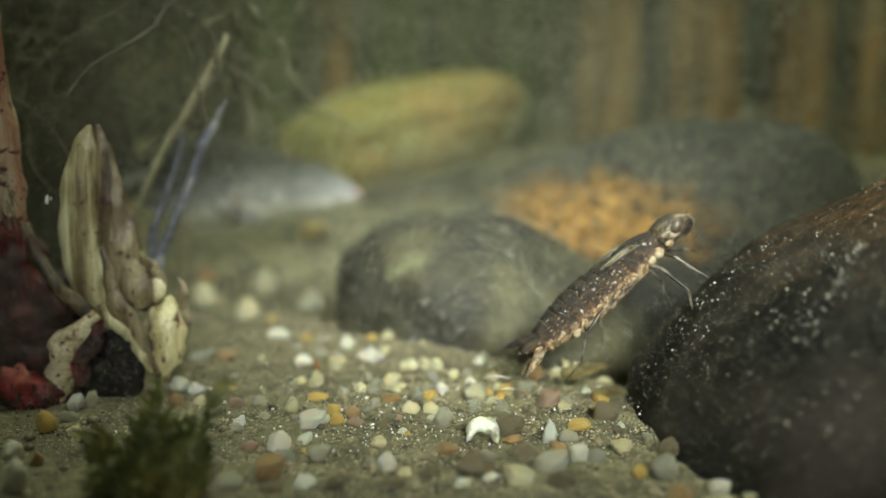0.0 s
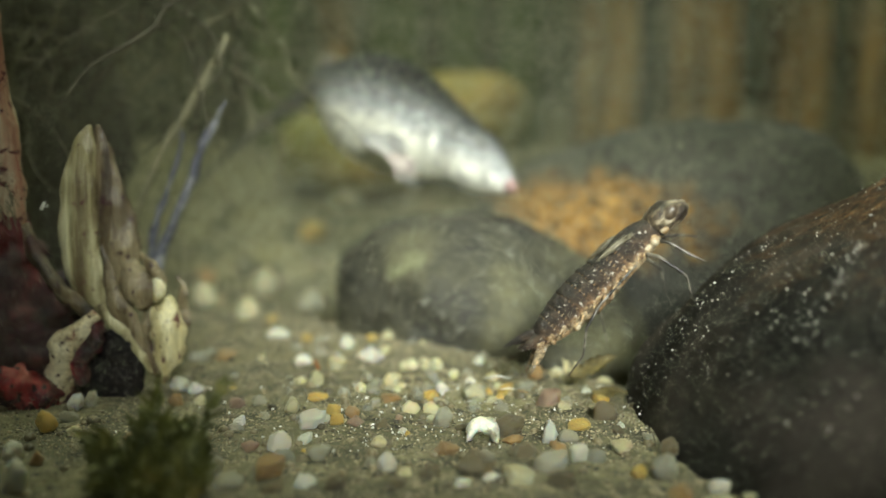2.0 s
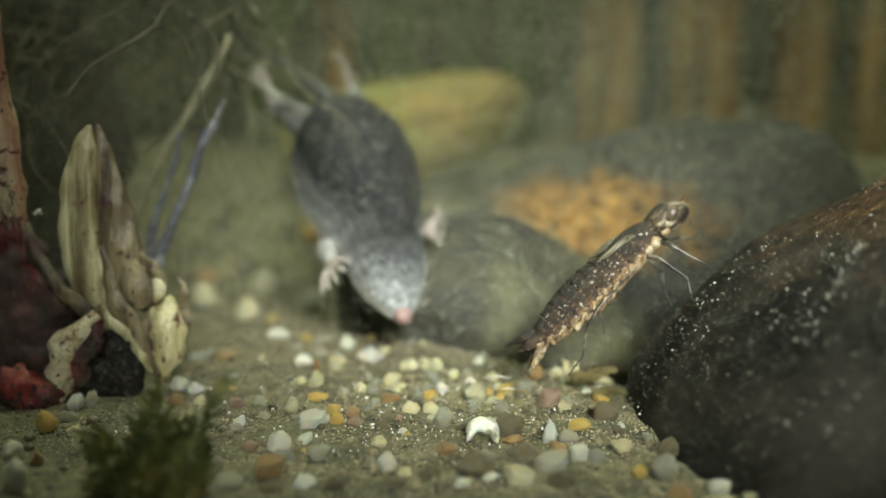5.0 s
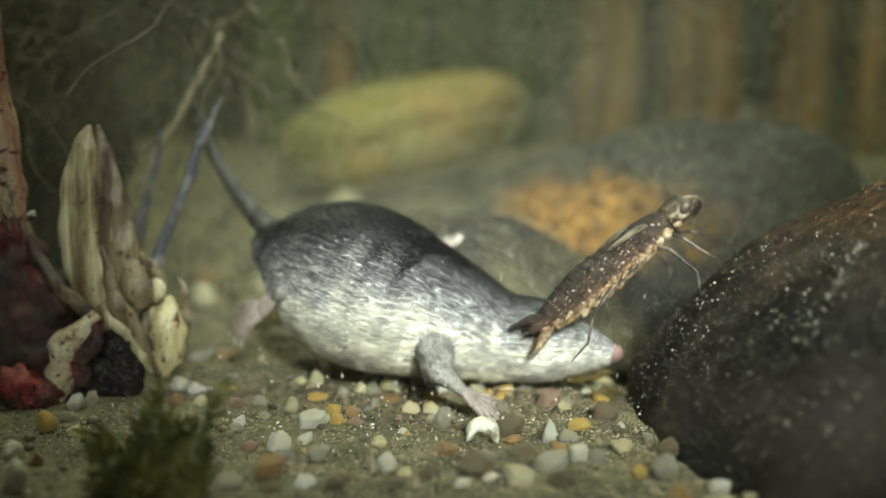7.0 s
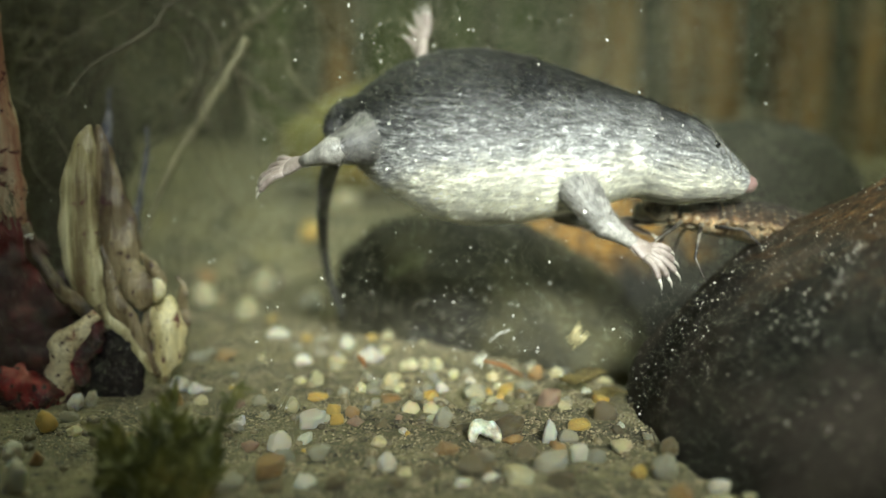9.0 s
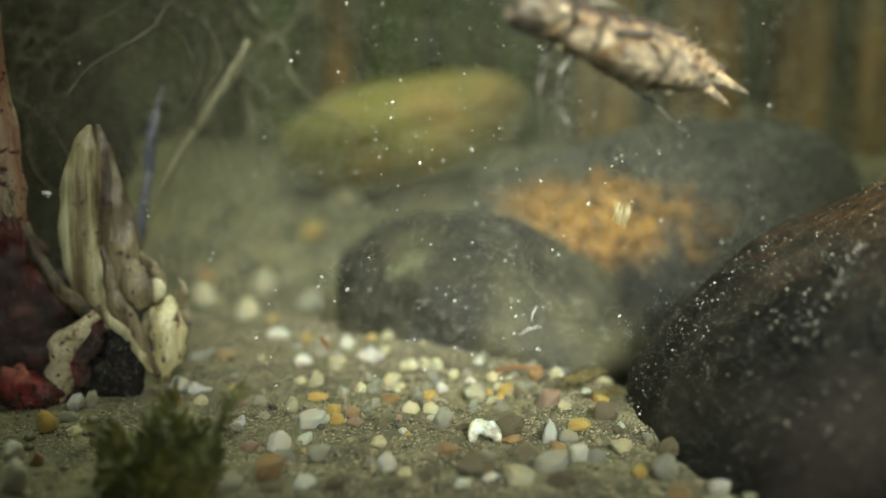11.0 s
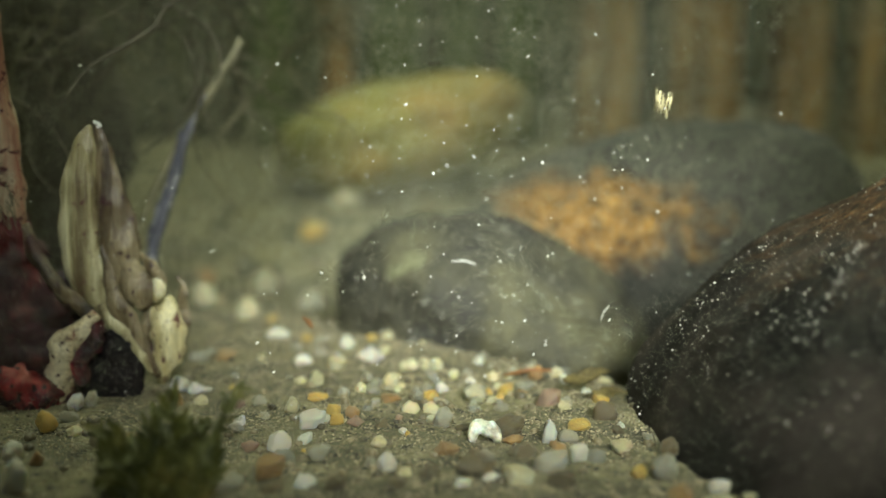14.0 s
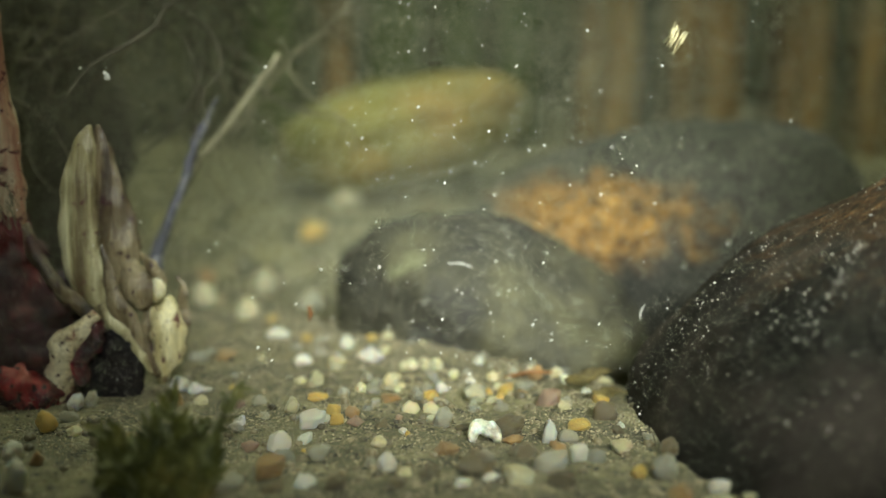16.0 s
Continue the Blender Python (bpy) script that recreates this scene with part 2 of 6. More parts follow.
def fur_material(name, x0, mantle_shade0, x1, mantle_shade1):
    """Countershaded fur: black back, silvery flank with its sheen painted in, cream belly; the black reaches down by
    one offset at x0, another at x1, which paints shade and lamp light along the body.
    """
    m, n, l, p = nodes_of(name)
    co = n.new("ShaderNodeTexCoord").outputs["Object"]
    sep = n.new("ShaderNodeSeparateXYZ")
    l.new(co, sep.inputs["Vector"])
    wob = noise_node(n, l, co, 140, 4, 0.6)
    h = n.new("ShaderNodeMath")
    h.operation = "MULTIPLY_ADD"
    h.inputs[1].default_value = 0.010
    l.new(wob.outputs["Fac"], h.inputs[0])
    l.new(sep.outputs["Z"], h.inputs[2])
    mantle_shade = n.new("ShaderNodeMapRange")
    for key, value in (("From Min", x0), ("From Max", x1), ("To Min", mantle_shade0), ("To Max", mantle_shade1)):
        mantle_shade.inputs[key].default_value = value
    l.new(sep.outputs["X"], mantle_shade.inputs["Value"])
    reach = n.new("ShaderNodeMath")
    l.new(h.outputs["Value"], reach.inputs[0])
    l.new(mantle_shade.outputs["Result"], reach.inputs[1])
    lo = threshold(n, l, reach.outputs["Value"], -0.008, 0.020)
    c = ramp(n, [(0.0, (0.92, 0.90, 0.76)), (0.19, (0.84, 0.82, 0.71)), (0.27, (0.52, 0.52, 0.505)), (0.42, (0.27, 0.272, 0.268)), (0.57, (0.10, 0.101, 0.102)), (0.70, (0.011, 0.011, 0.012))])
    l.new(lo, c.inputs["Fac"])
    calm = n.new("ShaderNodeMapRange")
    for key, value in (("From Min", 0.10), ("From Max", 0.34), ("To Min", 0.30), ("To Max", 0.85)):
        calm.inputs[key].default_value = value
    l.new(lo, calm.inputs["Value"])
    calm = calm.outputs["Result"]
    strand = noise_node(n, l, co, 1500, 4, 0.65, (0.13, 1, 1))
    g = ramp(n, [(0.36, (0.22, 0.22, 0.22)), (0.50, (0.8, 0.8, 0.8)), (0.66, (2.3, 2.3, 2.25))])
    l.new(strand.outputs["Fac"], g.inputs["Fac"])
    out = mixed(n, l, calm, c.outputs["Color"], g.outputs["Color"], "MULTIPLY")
    # uneven silver sheen, painted as lighter and darker patches of fur
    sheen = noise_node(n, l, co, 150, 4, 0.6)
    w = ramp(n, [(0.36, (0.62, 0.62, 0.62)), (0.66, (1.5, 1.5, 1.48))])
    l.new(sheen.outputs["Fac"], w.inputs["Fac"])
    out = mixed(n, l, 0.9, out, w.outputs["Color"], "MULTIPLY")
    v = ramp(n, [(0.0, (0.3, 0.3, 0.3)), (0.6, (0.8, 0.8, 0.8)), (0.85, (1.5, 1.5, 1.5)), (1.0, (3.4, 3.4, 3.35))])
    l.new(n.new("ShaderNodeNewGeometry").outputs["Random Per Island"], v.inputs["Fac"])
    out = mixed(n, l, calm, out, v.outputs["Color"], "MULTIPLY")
    air = noise_node(n, l, co, 2600, 2, 0.5, (0.35, 1, 1))  # glints on trapped air, painted as pale specks in the base colour
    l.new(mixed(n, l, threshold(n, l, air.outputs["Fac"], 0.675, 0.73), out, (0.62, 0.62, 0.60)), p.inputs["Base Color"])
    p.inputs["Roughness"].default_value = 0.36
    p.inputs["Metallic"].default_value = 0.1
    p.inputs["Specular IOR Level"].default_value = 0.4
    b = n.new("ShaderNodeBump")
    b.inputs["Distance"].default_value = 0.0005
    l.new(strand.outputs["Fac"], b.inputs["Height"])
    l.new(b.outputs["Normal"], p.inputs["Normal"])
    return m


# Rump painted darker for shade, chest and head paler for lamp light on them.
FUR_RUMP = fur_material("wet_shaded_rump_fur", -0.028, 0.0070, 0.004, 0.0015)
FUR = fur_material("wet_lit_chest_fur", 0.004, 0.0012, 0.026, -0.0026)
FUR_HEAD = fur_material("wet_lit_head_fur", 0.0, 0.0005, 0.018, -0.0050)
FUR_HAUNCH = surface("grey_haunch_fur", [(0.3, (0.055, 0.055, 0.054)), (0.7, (0.20, 0.198, 0.19))], 300, 0.42, 0.0002, 5, vary=0.5, island=True)
FUR_LIMB = surface("grey_limb_fur", [(0.3, (0.16, 0.158, 0.15)), (0.7, (0.46, 0.45, 0.42))], 300, 0.45, 0.0002, 5, vary=0.35, island=True)
PAW = surface("pink_paw_skin", [(0.3, (0.26, 0.20, 0.17)), (0.7, (0.50, 0.43, 0.38))], 300, 0.45, 0.0002, 5)
CLAW = surface("pale_claw", [(0.3, (0.6, 0.55, 0.45)), (0.7, (0.8, 0.76, 0.66))], 300, 0.35, 0, 5)
NOSE = surface("pink_nose_skin", [(0.3, (0.30, 0.17, 0.15)), (0.7, (0.42, 0.28, 0.25))], 300, 0.4, 0.0001, 5)
TAILSKIN = surface("dark_tail", [(0.3, (0.03, 0.03, 0.028)), (0.7, (0.09, 0.086, 0.076))], 400, 0.45, 0.0002, 5, stretch=(0.3, 1, 1))
TAILKEEL = surface("pale_tail_hair", [(0.3, (0.25, 0.23, 0.18)), (0.7, (0.5, 0.47, 0.38))], 400, 0.45, 0.0002, 5)
EYE_BROWN = surface("larva_eye", [(0.3, (0.02, 0.014, 0.01)), (0.7, (0.14, 0.10, 0.06))], 500, 0.35, 0.0001, 4)
EYE_BLACK = surface("black_eye", [(0.3, (0.008, 0.008, 0.008)), (0.7, (0.015, 0.014, 0.012))], 300, 0.12, 0, 3)


def chitin_material():
    """Dark brown back, pale speckled flanks and belly, with white points."""
    m, n, l, p = nodes_of("mottled_chitin")
    co = n.new("ShaderNodeTexCoord").outputs["Object"]
    sep = n.new("ShaderNodeSeparateXYZ")
    l.new(co, sep.inputs["Vector"])
    wob = noise_node(n, l, co, 420, 5, 0.7)
    h = n.new("ShaderNodeMath")
    h.operation = "MULTIPLY_ADD"
    h.inputs[1].default_value = 0.0035
    l.new(wob.outputs["Fac"], h.inputs[0])
    l.new(sep.outputs["Z"], h.inputs[2])
    c = ramp(n, [(0.0, (0.36, 0.28, 0.17)), (0.33, (0.38, 0.28, 0.16)), (0.42, (0.18, 0.11, 0.06)), (0.52, (0.062, 0.038, 0.022)), (0.75, (0.036, 0.024, 0.015)), (1.0, (0.022, 0.016, 0.011))])
    l.new(threshold(n, l, h.outputs["Value"], -0.002, 0.005), c.inputs["Fac"])
    mott = noise_node(n, l, co, 560, 5, 0.75)
    g = ramp(n, [(0.34, (0.15, 0.13, 0.12)), (0.5, (0.9, 0.9, 0.9)), (0.64, (2.6, 2.4, 2.1))])
    l.new(mott.outputs["Fac"], g.inputs["Fac"])
    out = mixed(n, l, 0.85, c.outputs["Color"], g.outputs["Color"], "MULTIPLY")
    dots = noise_node(n, l, co, 1300, 2, 0.5)
    out = mixed(n, l, threshold(n, l, dots.outputs["Fac"], 0.65, 0.71), out, (0.55, 0.50, 0.42))
    l.new(out, p.inputs["Base Color"])
    p.inputs["Roughness"].default_value = 0.5
    b = n.new("ShaderNodeBump")
    b.inputs["Distance"].default_value = 0.0012
    l.new(mott.outputs["Fac"], b.inputs["Height"])
    l.new(b.outputs["Normal"], p.inputs["Normal"])
    return m


CHITIN = chitin_material()
CHITIN_PALE = surface("pale_chitin", [(0.34, (0.12, 0.062, 0.025)), (0.5, (0.30, 0.19, 0.085)), (0.66, (0.52, 0.43, 0.28))], 400, 0.4, 0.0003, 5,
                      spots=[((0.06, 0.03, 0.02), 520, 0.62, 0.70)])
CHITIN_LEG = surface("banded_leg_chitin", [(0.42, (0.018, 0.014, 0.010)), (0.50, (0.055, 0.045, 0.032)), (0.60, (0.20, 0.175, 0.13))], 420, 0.4, 0.0001, 5)
CHITIN_HEAD = surface("marbled_head_chitin", [(0.44, (0.022, 0.016, 0.012)), (0.50, (0.06, 0.042, 0.028)), (0.57, (0.22, 0.17, 0.10)), (0.68, (0.46, 0.39, 0.28))], 340, 0.35, 0.0005, 4, stretch=(0.45, 1, 1))
CHITIN_WING = surface("olive_wing_pad", [(0.3, (0.05, 0.042, 0.026)), (0.55, (0.14, 0.12, 0.075)), (0.72, (0.34, 0.30, 0.20))], 420, 0.3, 0.0004, 4, stretch=(0.2, 1, 1))


# ---- mesh helpers ----
def part(name, bm, material, parent=None, label="", smooth=True):
    me = bpy.data.meshes.new(name)
    bm.to_mesh(me)
    bm.free()
    me.materials.append(material)
    if smooth:
        me.polygons.foreach_set("use_smooth", [True] * len(me.polygons))
    ob = new(name, me)
    ob.parent = parent
    if label:
        tagged(ob, label)
    return ob


def thing(name, label, category, at=None, group="", kind=""):
    ob = new(name)
    ob.empty_display_size = 0.005
    if at is not None:
        ob.matrix_world = at
    return tagged(ob, label, category, group, kind)


def tube(bm, points, radii, seg=8, squash=1.0, ripple=0.0, side=None):
    """A tapered tube along points, with closed ends. squash: thickness across side."""
    pts = [Vector(p) for p in points]
    ref = Vector(side) if side else Vector((0.13, 0.97, 0.2))
    rings = []
    for i, p in enumerate(pts):
        d = (pts[min(i + 1, len(pts) - 1)] - pts[max(i - 1, 0)]).normalized()
        b = d.cross(ref)
        b = b.normalized() if b.length > 1e-6 else d.orthogonal().normalized()
        a = b.cross(d).normalized()
        ring = []
        for k in range(seg):
            w = 2 * math.pi * k / seg
            r = radii[i] * (1 + ripple * math.sin(5 * w + i * 0.7))
            ring.append(bm.verts.new(p + b * (math.cos(w) * r) + a * (math.sin(w) * r * squash)))
        rings.append(ring)
    for r0, r1 in zip(rings, rings[1:]):
        for k in range(seg):
            bm.faces.new((r0[k], r0[(k + 1) % seg], r1[(k + 1) % seg], r1[k]))
    bm.faces.new(rings[0][::-1])
    bm.faces.new(rings[-1])
    return rings


def curve_points(points, n):
    """n points on a smooth curve through the given ones."""
    p = [Vector(q) for q in points]
    p = [2 * p[0] - p[1]] + p + [2 * p[-1] - p[-2]]
    out = []
    spans = len(p) - 3
    for i in range(n):
        s = i / (n - 1) * spans
        k = min(int(s), spans - 1)
        f = s - k
        a, b, c, d = p[k:k + 4]
        out.append(0.5 * (2 * b + (c - a) * f + (2 * a - 5 * b + 4 * c - d) * f * f + (3 * b - a - 3 * c + d) * f ** 3))
    return out


def lerp_list(values, n):
    out = []
    for i in range(n):
        s = i / (n - 1) * (len(values) - 1)
        k = min(int(s), len(values) - 2)
        out.append(values[k] + (values[k + 1] - values[k]) * (s - k))
    return out


def ball(bm, at, size, sub=2):
    made = bmesh.ops.create_icosphere(bm, subdivisions=sub, radius=1.0)["verts"]
    for v in made:
        v.co = Vector((v.co.x * size[0], v.co.y * size[1], v.co.z * size[2])) + Vector(at)
    return made


def boulder(bm, size, seed, rough=0.12, sub=5, power=2.0):
    """A rounded stone: a superellipsoid worn by noise at three scales."""
    verts = bmesh.ops.create_icosphere(bm, subdivisions=sub, radius=1.0)["verts"]
    off = Vector((seed * 7.3, seed * 3.1, seed * 1.7))
    for v in verts:
        d = v.co.normalized()
        k = (abs(d.x) ** power + abs(d.y) ** power + abs(d.z) ** power) ** (-1 / power)
        s = 1 + rough * noise.noise(d * 1.3 + off) + rough * 0.35 * noise.noise(d * 3.7 + off) + rough * 0.10 * noise.noise(d * 11 + off) + rough * 0.04 * noise.noise(d * 34 + off)
        v.co = Vector((d.x * size[0], d.y * size[1], d.z * size[2])) * k * s


def eased_step(t):
    t = min(1.0, max(0.0, t))
    return t * t * (3 - 2 * t)


def bed(x, y):
    """Height of the pool's bed."""
    rise = 0.12 * max(0.0, y - 0.06)
    behind = (x + 0.025) * 0.655 + (y - 0.035) * 0.756  # past the crest of the sand
    rise -= 0.016 * eased_step(behind / 0.045) * (1 - eased_step((y - 0.10) / 0.10))
    far = min(1.0, max(0.0, (y - 0.06) / 0.1))
    return rise + (0.0006 + 0.003 * far) * noise.noise(Vector((x * 45, y * 45, 0.3))) + 0.0005 * noise.noise(Vector((x * 160, y * 160, 2.0)))


# ---- the pool's bed and banks ----
def spread(lo, hi, mid, fine, n):
    """n places from lo to hi, close together round mid."""
    a, b = math.asinh((lo - mid) / fine), math.asinh((hi - mid) / fine)
    return [mid + fine * math.sinh(a + (b - a) * i / (n - 1)) for i in range(n)]


def make_ground():
    xs, ys = spread(-0.75, 0.75, 0.0, 0.07, 260), spread(-0.6, 0.75, -0.02, 0.06, 280)
    verts = [(x, y, bed(x, y) + (0.00025 * noise.noise(Vector((x * 900, y * 900, 5))) if abs(x) < 0.12 and y < 0.12 else 0)) for y in ys for x in xs]
    w = len(xs)
    faces = [(j * w + i, j * w + i + 1, (j + 1) * w + i + 1, (j + 1) * w + i) for j in range(len(ys) - 1) for i in range(w - 1)]
    me = bpy.data.meshes.new("ground")
    me.from_pydata(verts, [], faces)
    me.polygons.foreach_set("use_smooth", [True] * len(faces))
    me.materials.append(SAND)
    tagged(new("ground", me), "olive-brown sandy stream bed with scattered gravel", "ground", kind="structure")


def make_banks():
    for name, size, at in (("wall_back", (1.5, 0.03, 0.7), (0, 0.60, 0.25)), ("wall_west", (0.03, 1.3, 0.7), (-0.70, 0.05, 0.25)),
                           ("wall_east", (0.03, 1.3, 0.7), (0.70, 0.05, 0.25)), ("wall_front", (1.5, 0.03, 0.7), (0, -0.55, 0.25))):
        bm = bmesh.new()
        bmesh.ops.create_cube(bm, size=1.0)
        bmesh.ops.subdivide_edges(bm, edges=bm.edges[:], cuts=12, use_grid_fill=True)
        for v in bm.verts:
            v.co = Vector((v.co.x * size[0], v.co.y * size[1], v.co.z * size[2]))
            q = v.co * 9 + Vector(at)
            v.co += Vector((noise.noise(q), noise.noise(q + Vector((5, 0, 0))), noise.noise(q + Vector((0, 7, 0))))) * 0.006
        ob = part(name, bm, MUD)
        ob.location = at
        tagged(ob, "murky olive-brown mud bank in the distance", "bank", kind="structure")


make_ground()
make_banks()


# ---- stones ----
def make_stone(name, at, size, turn, seed, material, label, rough=0.12, power=2.2):
    bm = bmesh.new()
    boulder(bm, size, seed, rough, 6, power)
    ob = part(name, bm, material)
    ob.matrix_world = pose(*at, *turn)
    return tagged(ob, label, "stone")


RUST_AT = (-0.013, -0.034, 0.0185)
RUST_SIZE = (29.0, 14.0, 76.0)
RUSTY = patched_stone("rust_patched_stone", [(0.3, (0.03, 0.03, 0.024)), (0.6, (0.075, 0.07, 0.055)), (0.85, (0.15, 0.14, 0.10))],
                      [(0.38, (0.045, 0.028, 0.014)), (0.49, (0.19, 0.10, 0.024)), (0.57, (0.52, 0.26, 0.045)), (0.68, (0.86, 0.58, 0.17))], RUST_AT, RUST_SIZE, 0.4, -17)
BLACKISH = patched_stone("black_rusty_stone", [(0.36, (0.005, 0.0045, 0.004)), (0.5, (0.017, 0.0145, 0.012)), (0.68, (0.060, 0.048, 0.038))],
                         [(0.38, (0.014, 0.010, 0.007)), (0.52, (0.075, 0.040, 0.018)), (0.68, (0.26, 0.14, 0.055))], (0.024, 0.0, 0.046), (20.0, 15.0, 42.0), 0.15)
make_stone("stone", (0.0129, 0.0549, -0.0034), (0.0441, 0.0368, 0.0293), (0, 18, -14), 2, STONE_GREY, "dark grey rounded stone with pale algae, half sunk in sand")
make_stone("stone", (0.068, 0.112, 0.0092), (0.0683, 0.042, 0.0395), (0, -15, -8), 5, RUSTY, "large dark rounded stone with a rusty orange patch")
DARK_STONE = make_stone("stone", (0.0948, -0.0372, 0.0053), (0.0633, 0.0625, 0.0414), (1.4, -25.8, -1.1), 9, BLACKISH, "big near-black wet stone with rusty crest, beaded with tiny bubbles", 0.09)
make_stone("stone", (-0.0172, 0.2346, 0.0465), (0.0578, 0.0434, 0.0235), (0, -13.7, 6), 4, STONE_OLIVE, "olive and orange rounded stone on the rising sand", 0.10)


def bead_stone(stone, count, seed):
    """Tiny gas bubbles and grit that sit on the upper face of the near-black stone."""
    rnd = random.Random(seed)
    me = stone.data
    verts = [v for v in me.vertices if v.normal.z > 0.05 and v.normal.y < 0.2]
    weights = [0.15 + (noise.noise(v.co * 75) > 0.15) * 3.0 + 1.5 * (v.normal.z > 0.5) for v in verts]
    near = [v.co for v in verts if (v.co - Vector((-0.022, -0.024, 0.037))).length < 0.016]
    ridge = [Vector(p) * MM for p in ((-14, -18, 39), (-16.7, -20.0, 38.8), (-23.1, -24.4, 36.6), (-30.3, -28.1, 33.5))]
    line = curve_points(ridge, 40)
    spots = [v.co.copy() for v in rnd.choices(verts, weights, k=count)]
    for i in range(170):  # a pale streak of bubbles down one worn ridge
        p = line[rnd.randrange(40)] + Vector((rnd.gauss(0, 0.0007), rnd.gauss(0, 0.0007), 0))
        q = min(near, key=lambda c: (c - p).length_squared)
        spots.append(Vector((p.x, p.y, q.z)))
    bm = bmesh.new()
    for place_at in spots:
        r = rnd.uniform(0.00005, 0.00017)
        if rnd.random() < 0.06:
            r *= 1.6
        at = place_at + Vector((rnd.uniform(-1, 1), rnd.uniform(-1, 1), rnd.uniform(-1, 1))) * 0.0007
        made = bmesh.ops.create_icosphere(bm, subdivisions=1, radius=r)["verts"]
        for w in made:
            w.co += at
    tagged(part("bubble_film", bm, SILT_BEAD, stone, "tiny pale bubbles clinging to the stone"), kind="stuff")


bead_stone(DARK_STONE, 3000, 17)


# ---- thick stems at the back ----
def make_stem(x, y, width, height, lean, material, seed, label, group):
    rnd = random.Random(seed)
    bm = bmesh.new()
    z0 = bed(x, y) - 0.01
    pts = [(lean * s + rnd.uniform(-1, 1) * 0.0015, rnd.uniform(-1, 1) * 0.0015, height * s) for s in [i / 12 for i in range(13)]]
    tube(bm, pts, [width / 2 * (1 - 0.12 * i / 12) * rnd.uniform(0.95, 1.05) for i in range(13)], 28, 1.0, 0.035)
    ob = part("stem", bm, material)
    ob.location = (x, y, z0)
    return tagged(ob, label, "plant stem", group)


STEMS = [  # x, y, width, lean, kind
    (0.088, 0.33, 0.040, 0.004, 0), (0.141, 0.33, 0.047, -0.002, 0), (0.196, 0.335, 0.036, 0.003, 0), (0.240, 0.33, 0.040, 0.0, 0), (0.290, 0.34, 0.042, 0.0, 0),
    (-0.100, 0.36, 0.030, 0.006, 1), (-0.062, 0.37, 0.020, -0.004, 0), (-0.028, 0.365, 0.034, 0.004, 1), (0.012, 0.37, 0.026, 0.002, 1), (0.046, 0.375, 0.030, -0.003, 1),
    # kind 2: blackish stems added to make the background between the others dark
    (-0.140, 0.38, 0.034, 0.003, 2), (-0.185, 0.39, 0.040, 0.0, 2), (-0.240, 0.38, 0.040, 0.0, 2), (-0.295, 0.39, 0.042, 0.0, 2), (0.113, 0.37, 0.020, 0.0, 2), (0.168, 0.375, 0.020, 0.0, 2), (0.218, 0.375, 0.020, 0.0, 2),
]
for i, (x, y, w, lean, k) in enumerate(STEMS):
    make_stem(x, y, w, 0.27, lean, (BARK_BROWN, BARK_GREEN, FILLER_DARK)[k], 100 + i,
              ("thick orange-brown plant stem standing in murky water", "thick dark green plant stem standing in murky water", "blackish filler stem added for the dark background between stems")[k], "stems at the back")


# ---- reed plant with its rhizome, shoot and roots ----
def sheath(points, radii, material, name, parent, squash=0.55, label="", seg=22, n=34, worn=1.0):
    bm = bmesh.new()
    tube(bm, curve_points(points, n), lerp_list(radii, n), seg, squash, 0.06, (0, 1, 0.1))
    for v in bm.verts:
        q = v.co
        v.co = q + (Vector((noise.noise(q * 260), noise.noise(q * 260 + Vector((3, 0, 0))), 0)) * 0.0007 + Vector((noise.noise(q * 800), noise.noise(q * 800 + Vector((3, 0, 0))), noise.noise(q * 800 + Vector((0, 5, 0))))) * 0.00035) * worn
    return part(name, bm, material, parent, label)


def mm(*points):
    return [tuple(c * MM for c in p) for p in points]


